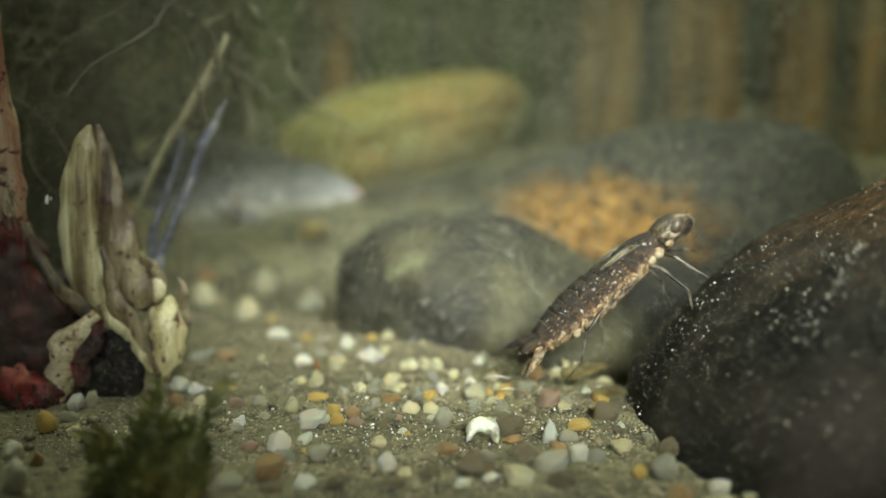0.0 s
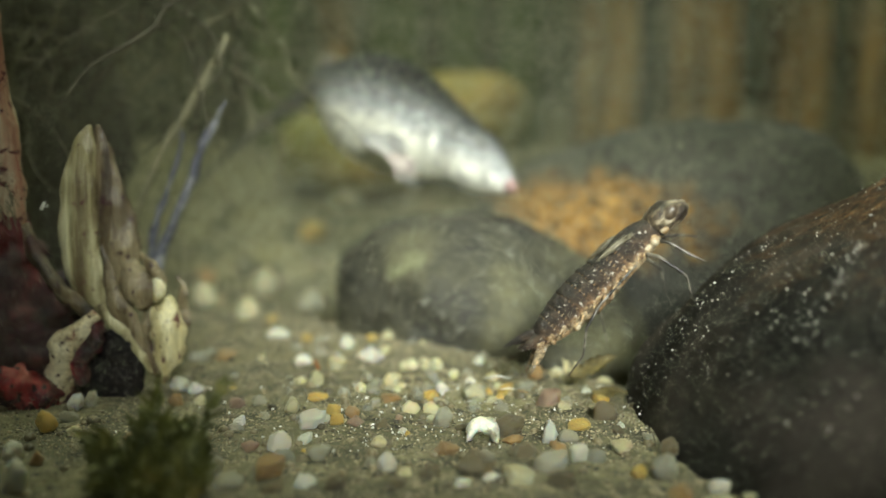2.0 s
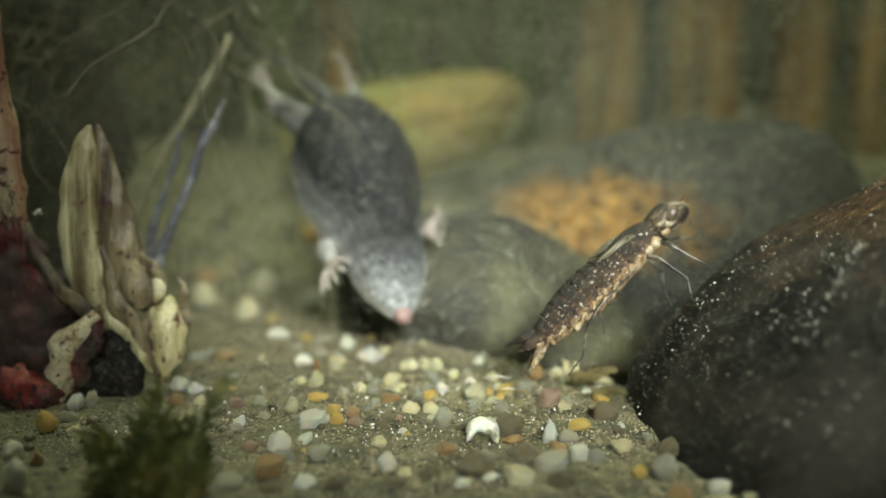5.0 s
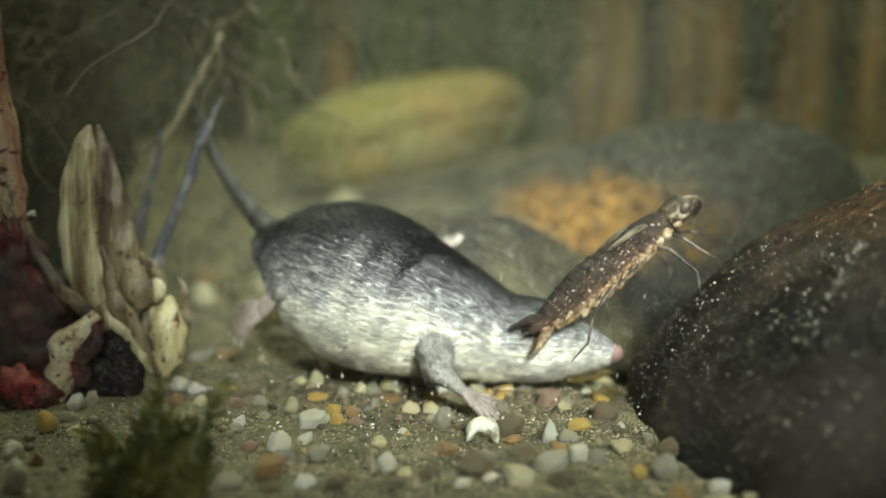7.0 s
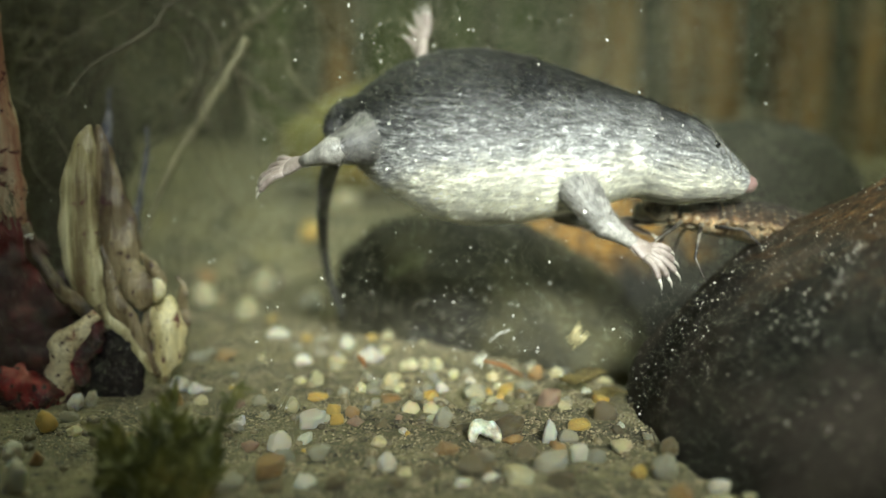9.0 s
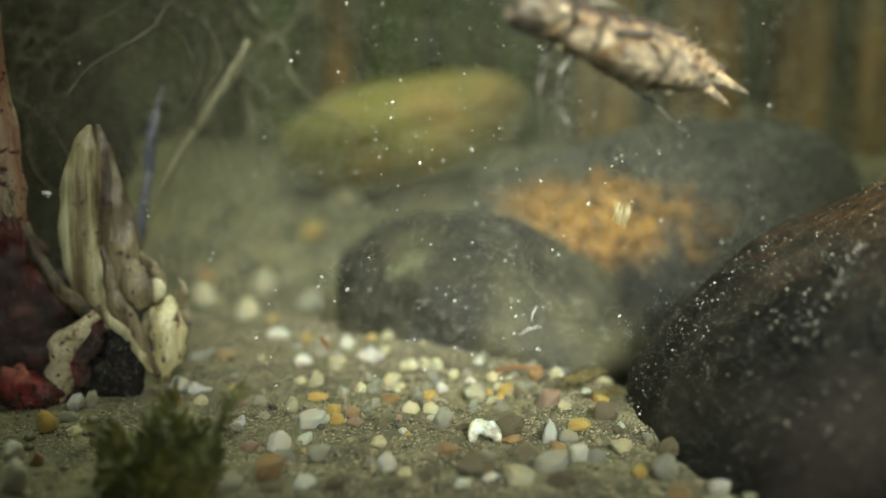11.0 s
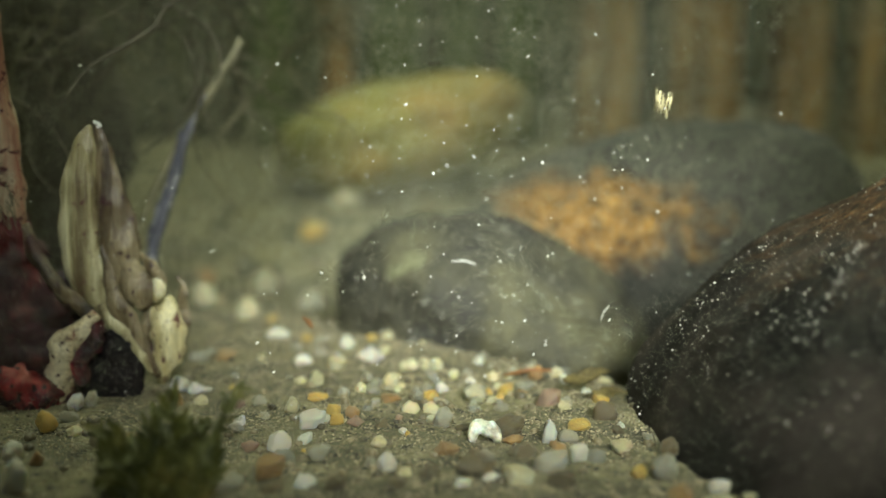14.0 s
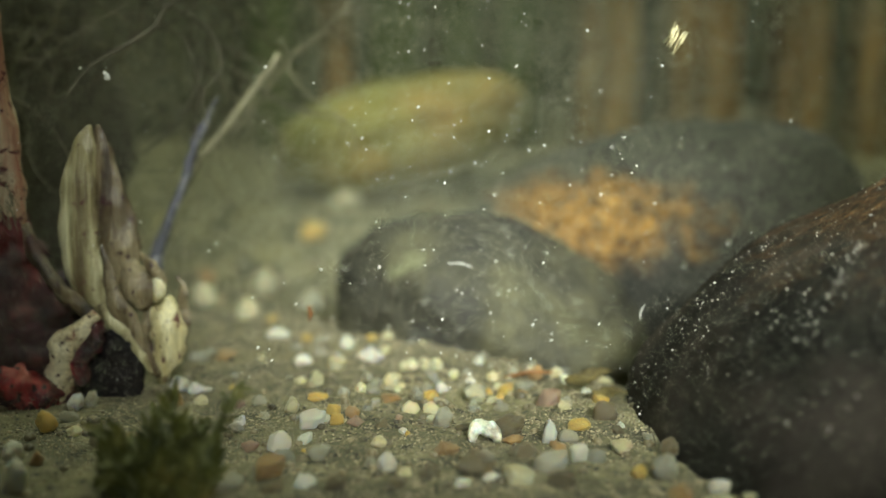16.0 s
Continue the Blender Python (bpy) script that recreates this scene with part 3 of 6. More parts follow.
def reed_plant():
    base = thing("reed_plant", "reed plant with red-striped stalk, pale rhizome and young shoot", "water plant", pose(-0.066, -0.012, 0.0))
    o = Vector((66, 12, 0))

    def q(*pts):
        return [tuple((Vector(p) + o) * MM for p in [pp])[0] for pp in pts]

    sheath(q((-92.0, -13, 95), (-90.2, -13, 75), (-88.4, -13, 56), (-86.6, -13, 42), (-85.4, -13, 33)), [0.0045, 0.0045, 0.0043, 0.004, 0.0030], STALK, "stalk", base, 0.8, "stalk striped red and cream")
    sheath(q((-88.5, -12, 37), (-87.5, -13, 27), (-86, -14, 15), (-84, -16, 5), (-82, -17, -3)), [0.0035, 0.0072, 0.0105, 0.0115, 0.010], RHIZOME_DARK, "rhizome", base, 0.9, "dark maroon rhizome", worn=4.5)
    sheath(q((-80, -9, 22), (-77, -9, 15), (-75, -9, 7), (-74, -9, -3)), [0.003, 0.006, 0.0065, 0.006], RHIZOME_DARK, "rhizome", base, 0.6, "dark maroon rhizome", worn=2.0)
    sheath(q((-81.4, -16.0, 33.7), (-79.9, -17.0, 28.0), (-76.4, -18.0, 23.2), (-72.7, -18.5, 19.1), (-68.9, -18.5, 16.2), (-67.6, -18.0, 14.9)), [0.0006, 0.0012, 0.0015, 0.0016, 0.0017, 0.0010], SHOOT_BROWN, "runner", base, 0.8, "tan arching runner", worn=1.4)
    sheath(q((-67.0, -19.0, 16.3), (-69.8, -20.0, 13.6), (-73.3, -21.0, 10.5), (-74.1, -21.0, 5.6), (-75.9, -21.5, 1.3), (-79.6, -21.5, -1.8)), [0.0009, 0.0020, 0.0026, 0.0027, 0.0035, 0.0033], RHIZOME_PALE, "rhizome", base, 0.8, "cream rhizome flushed red", worn=1.5)
    sheath(q((-87.5, -21.5, 7.5), (-83, -24.0, 4.0), (-78.5, -24.0, 0.8), (-75.0, -23, -2.5)), [0.0022, 0.0048, 0.0050, 0.0034], RHIZOME, "rhizome", base, 0.9, "blood-red rhizome knob", worn=2.2)
    sheath(q((-66.2, -19.0, 15.2), (-68.0, -20.0, 11.1), (-70.0, -20.5, 7.2), (-71.1, -20.5, 2.7)), [0.0009, 0.0019, 0.0020, 0.0015], RHIZOME, "rhizome", base, 0.7, "dark red rhizome skin", worn=2.0)
    # solid piece whose black stands in for the shade of a cavity
    sheath(q((-65.6, -17.0, 12.6), (-64.8, -17.0, 9.5), (-65.0, -17.0, 5.1), (-65.8, -17.0, 0.3), (-66.4, -17.0, -4.2)), [0.0018, 0.0045, 0.0060, 0.0065, 0.0045], HOLLOW_BLACK, "rhizome", base, 0.4, "solid black piece painted as a dark hollow", worn=1.5)
    # young shoot of nested sheaths
    sheath(q((-68.0, -11.5, 52.6), (-67.4, -11.5, 47.5), (-66.4, -11.5, 40.6), (-65.5, -11.5, 33.2), (-64.6, -12.0, 27.6), (-63.6, -12.5, 21.9), (-61.8, -12.5, 16.8)), [0.0004, 0.0020, 0.0030, 0.0043, 0.0045, 0.0032, 0.0016], SHOOT_BROWN, "sheath", base, 0.5, "withered brown sheath", 30, 44, 0.6)
    sheath(q((-69.2, -12.0, 52.6), (-70.6, -12.2, 48.2), (-71.7, -12.6, 41.2), (-72.2, -13.0, 33.4), (-71.7, -13.4, 26.7), (-69.8, -13.8, 20.2), (-67.0, -14.0, 15.2)), [0.0004, 0.0024, 0.0034, 0.0038, 0.0040, 0.0034, 0.0016], SHOOT, "sheath", base, 0.5, "cream sheath speckled dark red", 26, 44, 0.45)
    sheath(q((-66.7, -15.5, 29.6), (-65.5, -16.5, 23.2), (-63.7, -17.0, 17.7), (-60.8, -17.0, 12.0), (-58.5, -16.5, 6.1), (-56.8, -16.0, 2.8)), [0.0004, 0.0014, 0.0019, 0.0019, 0.0013, 0.0005], SHOOT_BROWN, "sheath", base, 0.6, "narrow brown sheath")
    sheath(q((-67.2, -17.0, 17.7), (-64.7, -17.6, 14.2), (-61.9, -17.8, 11.0), (-59.5, -17.6, 7.3), (-57.8, -17.0, 4.0)), [0.0006, 0.0011, 0.0011, 0.0010, 0.0004], SHOOT, "sheath", base, 0.5, "pale torn sheath edge")
    sheath(q((-62.3, -14.0, 26.0), (-61.1, -14.5, 22.9), (-59.8, -14.8, 20.1), (-57.8, -15.0, 17.3)), [0.0013, 0.0031, 0.0037, 0.0025], SHOOT_BROWN, "bud", base, 0.8, "swollen tan bud")
    sheath(q((-59.8, -15.0, 27.5), (-57.0, -16.6, 25.5), (-55.3, -17.2, 22.2), (-55.4, -17.0, 18.8)), [0.0004, 0.0012, 0.0013, 0.0007], SHOOT_BROWN, "bud_scale", base, 0.8, "tan scale over the bud")
    sheath(q((-56.0, -17.4, 23.1), (-55.1, -18.4, 21.5), (-55.3, -18.4, 20.0), (-56.3, -17.6, 18.5)), [0.0007, 0.0013, 0.0012, 0.0006], BUD_HIGHLIGHT, "bud_scale", base, 0.8, "cream bud tip with its glossy highlight painted in", worn=0.3)
    sheath(q((-56.3, -14.0, 18.2), (-55.2, -14.5, 15.3), (-54.6, -14.8, 11.5), (-54.9, -14.8, 7.4), (-56.1, -14.5, 3.9), (-57.0, -14.2, 1.3)), [0.0020, 0.0033, 0.0036, 0.0032, 0.0020, 0.0008], SHOOT_BASE, "shoot_base", base, 0.85, "cream shoot base with brown marks")
    sheath(q((-52.1, -13.5, 22.9), (-51.5, -14.2, 18.8), (-51.1, -14.6, 14.3), (-52.0, -14.6, 9.3), (-53.6, -14.4, 5.1)), [0.0003, 0.0009, 0.0009, 0.0009, 0.0005], SHOOT_BROWN, "scale", base, 0.5, "brown curled scale", worn=1.6)
    sheath(q((-59.2, -13.0, 16.3), (-58.6, -13.4, 11.7), (-58.2, -13.6, 7.7), (-57.5, -13.6, 3.6)), [0.0011, 0.0020, 0.0020, 0.0011], SHOOT_BROWN, "sheath", base, 0.7, "brown sheath round the shoot base")
    # hanging root hairs along the stalk
    rnd = random.Random(5)
    for i in range(26):
        x0 = -86 + rnd.uniform(-1, 1.5)
        z0 = rnd.uniform(8, 42)
        bm = bmesh.new()
        pts = curve_points(q((x0, -15, z0), (x0 + rnd.uniform(0.5, 2), -16, z0 - rnd.uniform(1, 3)), (x0 + rnd.uniform(0, 3), -16, z0 - rnd.uniform(3, 7))), 6)
        tube(bm, pts, [0.00022, 0.0002, 0.00018, 0.00015, 0.0001, 0.00006], 5)
        part("root_hair", bm, ROOT_PALE, base)
    return base


reed_plant()


def root_tangle():
    """Fine dark roots that hang in the water behind the shoot."""
    base = thing("root_mass", "tangle of fine dark olive roots hanging in the water", "roots", pose(-0.094, 0.024, 0.084))
    rnd = random.Random(11)
    for i in range(150):
        x = rnd.uniform(-0.035, 0.048)
        y = rnd.uniform(-0.02, 0.04)
        z = rnd.uniform(-0.02, 0.03)
        heading = Vector((rnd.uniform(-0.7, 0.7), rnd.uniform(-0.3, 0.3), rnd.uniform(-1.0, 0.25))).normalized()
        p = Vector((x, y, z))
        pts = [p.copy()]
        for s in range(5):
            heading = (heading + Vector((rnd.uniform(-1, 1), rnd.uniform(-0.5, 0.5), rnd.uniform(-0.9, 0.6))) * 0.8).normalized()
            p = p + heading * rnd.uniform(0.006, 0.012)
            pts.append(p.copy())
        n = 14
        r = rnd.choice((0.0002, 0.00026, 0.00034, 0.0005))
        bm = bmesh.new()
        tube(bm, curve_points(pts, n), lerp_list([r, r * 0.8, r * 0.4], n), 6)
        part("root", bm, rnd.choice((ROOT, ROOT, ROOT, ROOT, ROOT_PALE)), base)
    return base


root_tangle()


def root_ball():
    """Dark peaty foot of the reed bed, bristling with root ends."""
    base = thing("root_ball", "dark peaty root ball matted with fine roots", "roots", pose(-0.152, 0.105, 0.040))
    bm = bmesh.new()
    boulder(bm, (0.043, 0.034, 0.085), 12, 0.35, 5)
    for v in bm.verts:
        v.co += v.co.normalized() * 0.0025 * noise.noise(v.co * 220)
    body = part("peat", bm, PEAT, base)
    rnd = random.Random(14)
    verts = [v for v in body.data.vertices if v.normal.y < 0.3]
    for i in range(150):
        v = rnd.choice(verts)
        p, d = v.co.copy(), v.normal.copy()
        pts = [p - d * 0.002]
        for k in range(4):
            d = (d + Vector((rnd.uniform(-1, 1), rnd.uniform(-1, 1), rnd.uniform(-1.2, 0.5))) * 0.6).normalized()
            p = p + d * rnd.uniform(0.002, 0.007)
            pts.append(p.copy())
        bm = bmesh.new()
        r = rnd.choice((0.0002, 0.0003, 0.0005))
        tube(bm, curve_points(pts, 10), lerp_list([r, r * 0.8, r * 0.3], 10), 5)
        part("root", bm, rnd.choice((ROOT, ROOT, ROOT_PALE)), base)
    return base


root_ball()


def swaying(name, label, points, radii, material, category="root"):
    """A root whose foot is its origin, so that it can sway about it."""
    foot = Vector(points[0]) * MM
    bm = bmesh.new()
    pts = [p - foot for p in curve_points(mm(*points), 20)]
    tube(bm, pts, lerp_list(radii, 20), 9, 1.0, 0.08)
    for v in bm.verts:
        v.co += Vector((noise.noise(v.co * 400 + foot), 0, noise.noise(v.co * 400 + Vector((9, 0, 0))))) * 0.0008
    ob = part(name, bm, material)
    ob.location = foot
    return tagged(ob, label, category)


STRAW = swaying("straw", "thin straw-coloured stem swaying in the water", [(-78, 20, 0), (-74, 20, 24), (-67.2, 20, 41.4), (-57.8, 20, 57.0), (-48.5, 20, 72.1)], [0.0004, 0.0004, 0.0007, 0.0010, 0.0011, 0.0009], ROOT_PALE, "stem")
VIOLET = swaying("violet_root", "bluish violet root swaying beside the shoot", [(-68, 15, 0), (-65.5, 15, 20.4), (-58.1, 15, 37.2), (-53.6, 15, 48.7), (-48.3, 15, 57.8)], [0.0015, 0.0014, 0.0010, 0.0012, 0.0009, 0.0004], ROOT_VIOLET)
VIOLET_THIN = swaying("violet_root", "thin faded violet root beside the shoot", [(-69, 17, 0), (-67, 17, 25.3), (-62.5, 17, 38.4), (-58.8, 17, 50.6)], [0.0010, 0.0009, 0.0006, 0.0004], ROOT_VIOLET)
BRANCH = swaying("branched_root", "pale branching root hanging from above", [(-28, 45, 100), (-48.8, 45, 83.1), (-61.9, 45, 75.5), (-76.7, 45, 62.1), (-87.2, 45, 52.9)], [0.0007, 0.0006, 0.0005, 0.0004, 0.0002], ROOT_PALE)


# ---- moss in the foreground ----
def ribbon(bm, foot, start, way, length, width, rnd):
    """A limp, narrow leaf of five folds."""
    d, p = way.normalized(), start
    side = d.cross(Vector((rnd.uniform(-0.5, 0.5), -1, rnd.uniform(-0.5, 0.5)))).normalized()
    rows = []
    for k in range(6):
        w = width * (0.55, 1.0, 1.0, 0.85, 0.6, 0.12)[k] / 2
        fold = d.cross(side) * w * 0.5
        rows.append([bm.verts.new(p - side * w), bm.verts.new(p + fold), bm.verts.new(p + side * w)])
        d = (d + Vector((rnd.uniform(-1, 1), rnd.uniform(-1, 1), rnd.uniform(-1.1, 0.7))) * 0.33).normalized()
        side = (side - d * side.dot(d)).normalized()
        p = p + d * length / 5
    for k in range(2):
        bm.faces.new((foot, rows[0][k], rows[0][k + 1]))
    for r0, r1 in zip(rows, rows[1:]):
        for k in range(2):
            bm.faces.new((r0[k], r0[k + 1], r1[k + 1], r1[k]))


def make_moss():
    base = thing("moss_clump", "limp dark green clump of leafy water moss on the gravel", "moss", pose(-0.0430, -0.068, 0.0))
    rnd = random.Random(21)
    for s in range(44):
        a = rnd.uniform(0, 2 * math.pi)
        r = math.sqrt(rnd.random())
        p = Vector((math.cos(a) * r * 0.0078, math.sin(a) * r * 0.009, -0.001))
        heading = Vector((rnd.uniform(-0.35, 0.35) + math.cos(a) * 0.15, rnd.uniform(-0.3, 0.3), 1)).normalized()
        length = rnd.uniform(0.45, 1.0) * (0.0155 - 0.005 * r)
        if s < 2:  # two sprigs that stand out
            p, heading, length = Vector((0.0045, 0, 0)), Vector((0.16 - 0.3 * s, 0, 1)).normalized(), 0.0185 - 0.003 * s
        pts = [p.copy()]
        for k in range(6):
            heading = (heading + Vector((rnd.uniform(-1, 1), rnd.uniform(-1, 1), rnd.uniform(-0.5, 0.5))) * 0.26).normalized()
            p = p + heading * length / 6
            pts.append(p.copy())
        bm = bmesh.new()
        line = curve_points(pts, 12)
        rings = tube(bm, line, lerp_list([0.0004, 0.0003, 0.00015], 12), 5)
        for q, nxt, ring in zip(line[2:], line[3:], rings[2:]):
            for k in range(2):
                d = (nxt - q).normalized()
                out = (Vector((rnd.uniform(-1, 1), rnd.uniform(-0.6, 0.6), rnd.uniform(-1, 1))).cross(d)).normalized()
                ribbon(bm, ring[k], q, d * 1.2 + out * rnd.uniform(0.3, 1.0), rnd.uniform(0.0024, 0.0050), rnd.uniform(0.0008, 0.0015), rnd)
        part("frond", bm, MOSS, base)
    return base


MOSS_CLUMP = make_moss()


# ---- rotting leaf scraps by the dark stone ----
def leaf_scrap(name, at, length, width, seed, material, label):
    rnd = random.Random(seed)
    bm = bmesh.new()
    nx, ny = 16, 7
    grid = []
    for i in range(nx):
        u = i / (nx - 1)
        w = width * (math.sin(math.pi * min(1, 0.12 + u * 0.9)) ** 0.6) * rnd.uniform(0.45, 1.15)
        row = []
        for j in range(ny):
            v = j / (ny - 1) - 0.5
            row.append(bm.verts.new((length * (u - 0.5) + rnd.uniform(-1, 1) * length * 0.02, w * v,
                                     0.10 * width * math.sin(u * 7 + seed) + 0.35 * width * v * v + rnd.uniform(-1, 1) * 0.03 * width)))
        grid.append(row)
    for i in range(nx - 1):
        for j in range(ny - 1):
            bm.faces.new((grid[i][j], grid[i + 1][j], grid[i + 1][j + 1], grid[i][j + 1]))
    bmesh.ops.solidify(bm, geom=bm.faces[:], thickness=0.0003)
    ob = part(name, bm, material)
    ob.matrix_world = at
    return tagged(ob, label, "leaf")


SCRAP = leaf_scrap("leaf_scrap", pose(0.0300, -0.016, 0.0045, 60, -14, 8), 0.0105, 0.0042, 3, LEAF, "ragged yellow-brown scrap of rotting leaf")
leaf_scrap("leaf_scrap", pose(0.0330, -0.021, 0.0010, 22, 6, 30), 0.0090, 0.0040, 4, LEAF, "brown rotting leaf lying on the sand")


# ---- pebbles ----
def pebble_mesh(seed):
    bm = bmesh.new()
    boulder(bm, (0.54, 0.54, 0.56), seed, 0.50, 3, 2.0 + (seed % 4) * 0.4)
    rnd = random.Random(seed * 13)
    for k in range(9):  # worn facets
        d = Vector((rnd.gauss(0, 1), rnd.gauss(0, 1), rnd.gauss(0, 1))).normalized()
        h = rnd.uniform(0.29, 0.46)
        for v in bm.verts:
            over = v.co.dot(d) - h
            if over > 0:
                v.co -= d * over * 0.75
    me = bpy.data.meshes.new("pebble")
    bm.to_mesh(me)
    bm.free()
    me.polygons.foreach_set("use_smooth", [True] * len(me.polygons))
    return me


PEBBLES_WHITE = [
    (-16.3, 6.5, 5.7, 3.0), (-22.5, 18.0, 3.4, 2.9), (-40.2, 30.0, 5.0, 2.2), (-30.2, 3.0, 3.7, 2.0),
    (-0.2, -15.0, 3.1, 1.8), (-23.4, -38.5, 4.5, 2.7), (-20.7, -35.5, 1.4, 1.2), (-47.3, -16.0, 2.7, 0.9),
    (-26.5, -49.5, 3.3, 2.7), (18.0, -46.0, 2.6, 3.5), (-8.6, -58.5, 3.2, 2.4), (40.3, -67.5, 3.5, 1.9),
    (2.8, -66.0, 2.3, 1.4), (7.3, -63.0, 2.1, 1.2), (-63.2, -67.0, 3.2, 4.3), (-68.8, -55.0, 3.1, 2.6),
    (21.4, -55.0, 3.1, 3.0), (-69.6, -27.0, 3.1, 2.7), (-52.7, -15.0, 3.8, 2.4), (-49.3, -17.0, 2.9, 2.0),
]
PEBBLES_CREAM = [
    (-22.9, 0.0, 3.6, 3.6), (-25.4, -12.5, 2.5, 2.7), (-11.3, -14.0, 3.1, 2.9), (-6.6, 0.5, 2.7, 2.2),
    (-3.9, -0.5, 2.6, 2.4), (-1.2, -0.5, 2.6, 2.2), (5.6, -21.0, 4.9, 2.6), (-27.7, -31.0, 2.8, 2.6),
    (-10.9, -49.0, 2.5, 1.5), (29.4, -51.0, 3.4, 2.3), (-61.6, 124.5, 7.4, 8.6), (-67.5, 66.0, 6.1, 5.8),
    (-41.0, 195.0, 10.9, 8.1), (-52.5, 53.5, 5.5, 4.9), (-16.2, -17.0, 2.6, 1.8), (-8.4, 0.0, 2.2, 1.7),
    (1.9, -6.0, 2.3, 1.6), (-9.8, -9.0, 1.8, 1.4),
]
PEBBLES_YELLOW = [
    (-2.6, -22.5, 2.8, 2.6), (9.1, -17.0, 1.8, 1.1), (12.4, -17.5, 3.3, 2.2), (-19.8, -32.0, 2.6, 1.8),
    (24.2, -40.0, 3.8, 1.7), (-68.7, -41.0, 4.0, 2.9), (-51.5, 163.5, 8.7, 5.7), (29.5, -62.0, 2.2, 1.7),
    (-18.5, -37.5, 2.3, 1.8), (-24.1, -23.5, 3.6, 1.5), (-22.8, -50.5, 0.7, 0.6), (-6.2, -43.0, 0.9, 0.8),
]
PEBBLES_ORANGE = [
    (-9.8, -22.5, 3.6, 1.5), (15.7, -18.5, 2.0, 0.9), (-49.0, 7.5, 4.0, 2.0), (12.1, -45.0, 3.5, 1.3),
    (-26.9, -60.0, 4.4, 2.9), (-80.3, 117.5, 7.6, 5.3), (19.7, -6.5, 3.3, 2.6), (-16.2, -34.0, 2.6, 1.8),
    (-63.6, -57.5, 2.1, 2.1), (0.6, -52.0, 3.6, 2.0),
]
PEBBLES_PINK = [
    (20.2, -25.5, 4.4, 3.4), (-39.4, -26.0, 2.7, 2.1), (-15.6, -38.0, 2.7, 1.4), (-8.0, -35.5, 1.2, 1.0),
    (-31.6, -49.5, 2.7, 1.8),
]
PEBBLES_GREY = [
    (-54.0, 7.0, 5.7, 2.5), (-13.9, -17.5, 3.7, 2.0), (-3.2, -14.0, 2.2, 1.8), (-5.0, -21.5, 2.1, 1.9),
    (16.6, -14.5, 3.8, 1.8), (-34.7, -25.0, 2.5, 1.5), (-0.4, -37.0, 3.1, 3.1), (-19.8, -54.0, 3.5, 2.5),
    (-35.4, -60.0, 3.7, 2.9), (21.6, -45.5, 3.0, 1.7), (32.9, -62.5, 4.1, 3.1), (-11.2, -57.5, 1.7, 1.5),
    (-66.8, -26.0, 2.5, 2.5), (-67.1, -35.0, 3.4, 1.6), (-44.4, 106.0, 9.2, 5.5), (24.8, -55.0, 2.6, 1.9),
    (-19.2, -20.0, 2.2, 1.3), (-35.9, -40.5, 2.5, 1.5),
]
PEBBLES_DARK = [
    (11.4, -41.0, 4.4, 2.9), (4.9, -60.5, 5.9, 3.0), (29.8, -34.0, 4.0, 3.0), (3.6, -39.0, 2.9, 1.4),
    (13.4, -52.0, 3.9, 2.0), (36.2, -52.5, 3.5, 2.3), (-2.1, -61.0, 3.3, 1.8), (-7.0, -66.0, 2.9, 1.6),
    (-16.1, -66.5, 3.5, 1.6), (18.0, -66.0, 4.0, 1.9), (-25.3, -66.5, 3.2, 1.6),
]

PEBBLE_LABELS = {"white": "small milky white quartz pebble on the sand", "cream": "small cream quartz pebble on the sand", "yellow": "small glossy yellow pebble on the sand",
                 "orange": "small orange-brown pebble on the sand", "pink": "small pinkish granite pebble on the sand", "grey": "small smooth grey pebble on the sand",
                 "dark": "small dark flint pebble on the sand"}


def make_pebble(kind, mesh, x, y, w, h, turn, sink=0.30):
    ob = new("pebble", mesh)
    ob.matrix_world = Matrix.LocRotScale((x, y, bed(x, y) + h * (0.5 - sink)), Euler(turn), (w, w * 0.85, h))
    return tagged(ob, PEBBLE_LABELS[kind], "pebble", "pebbles on the stream bed")


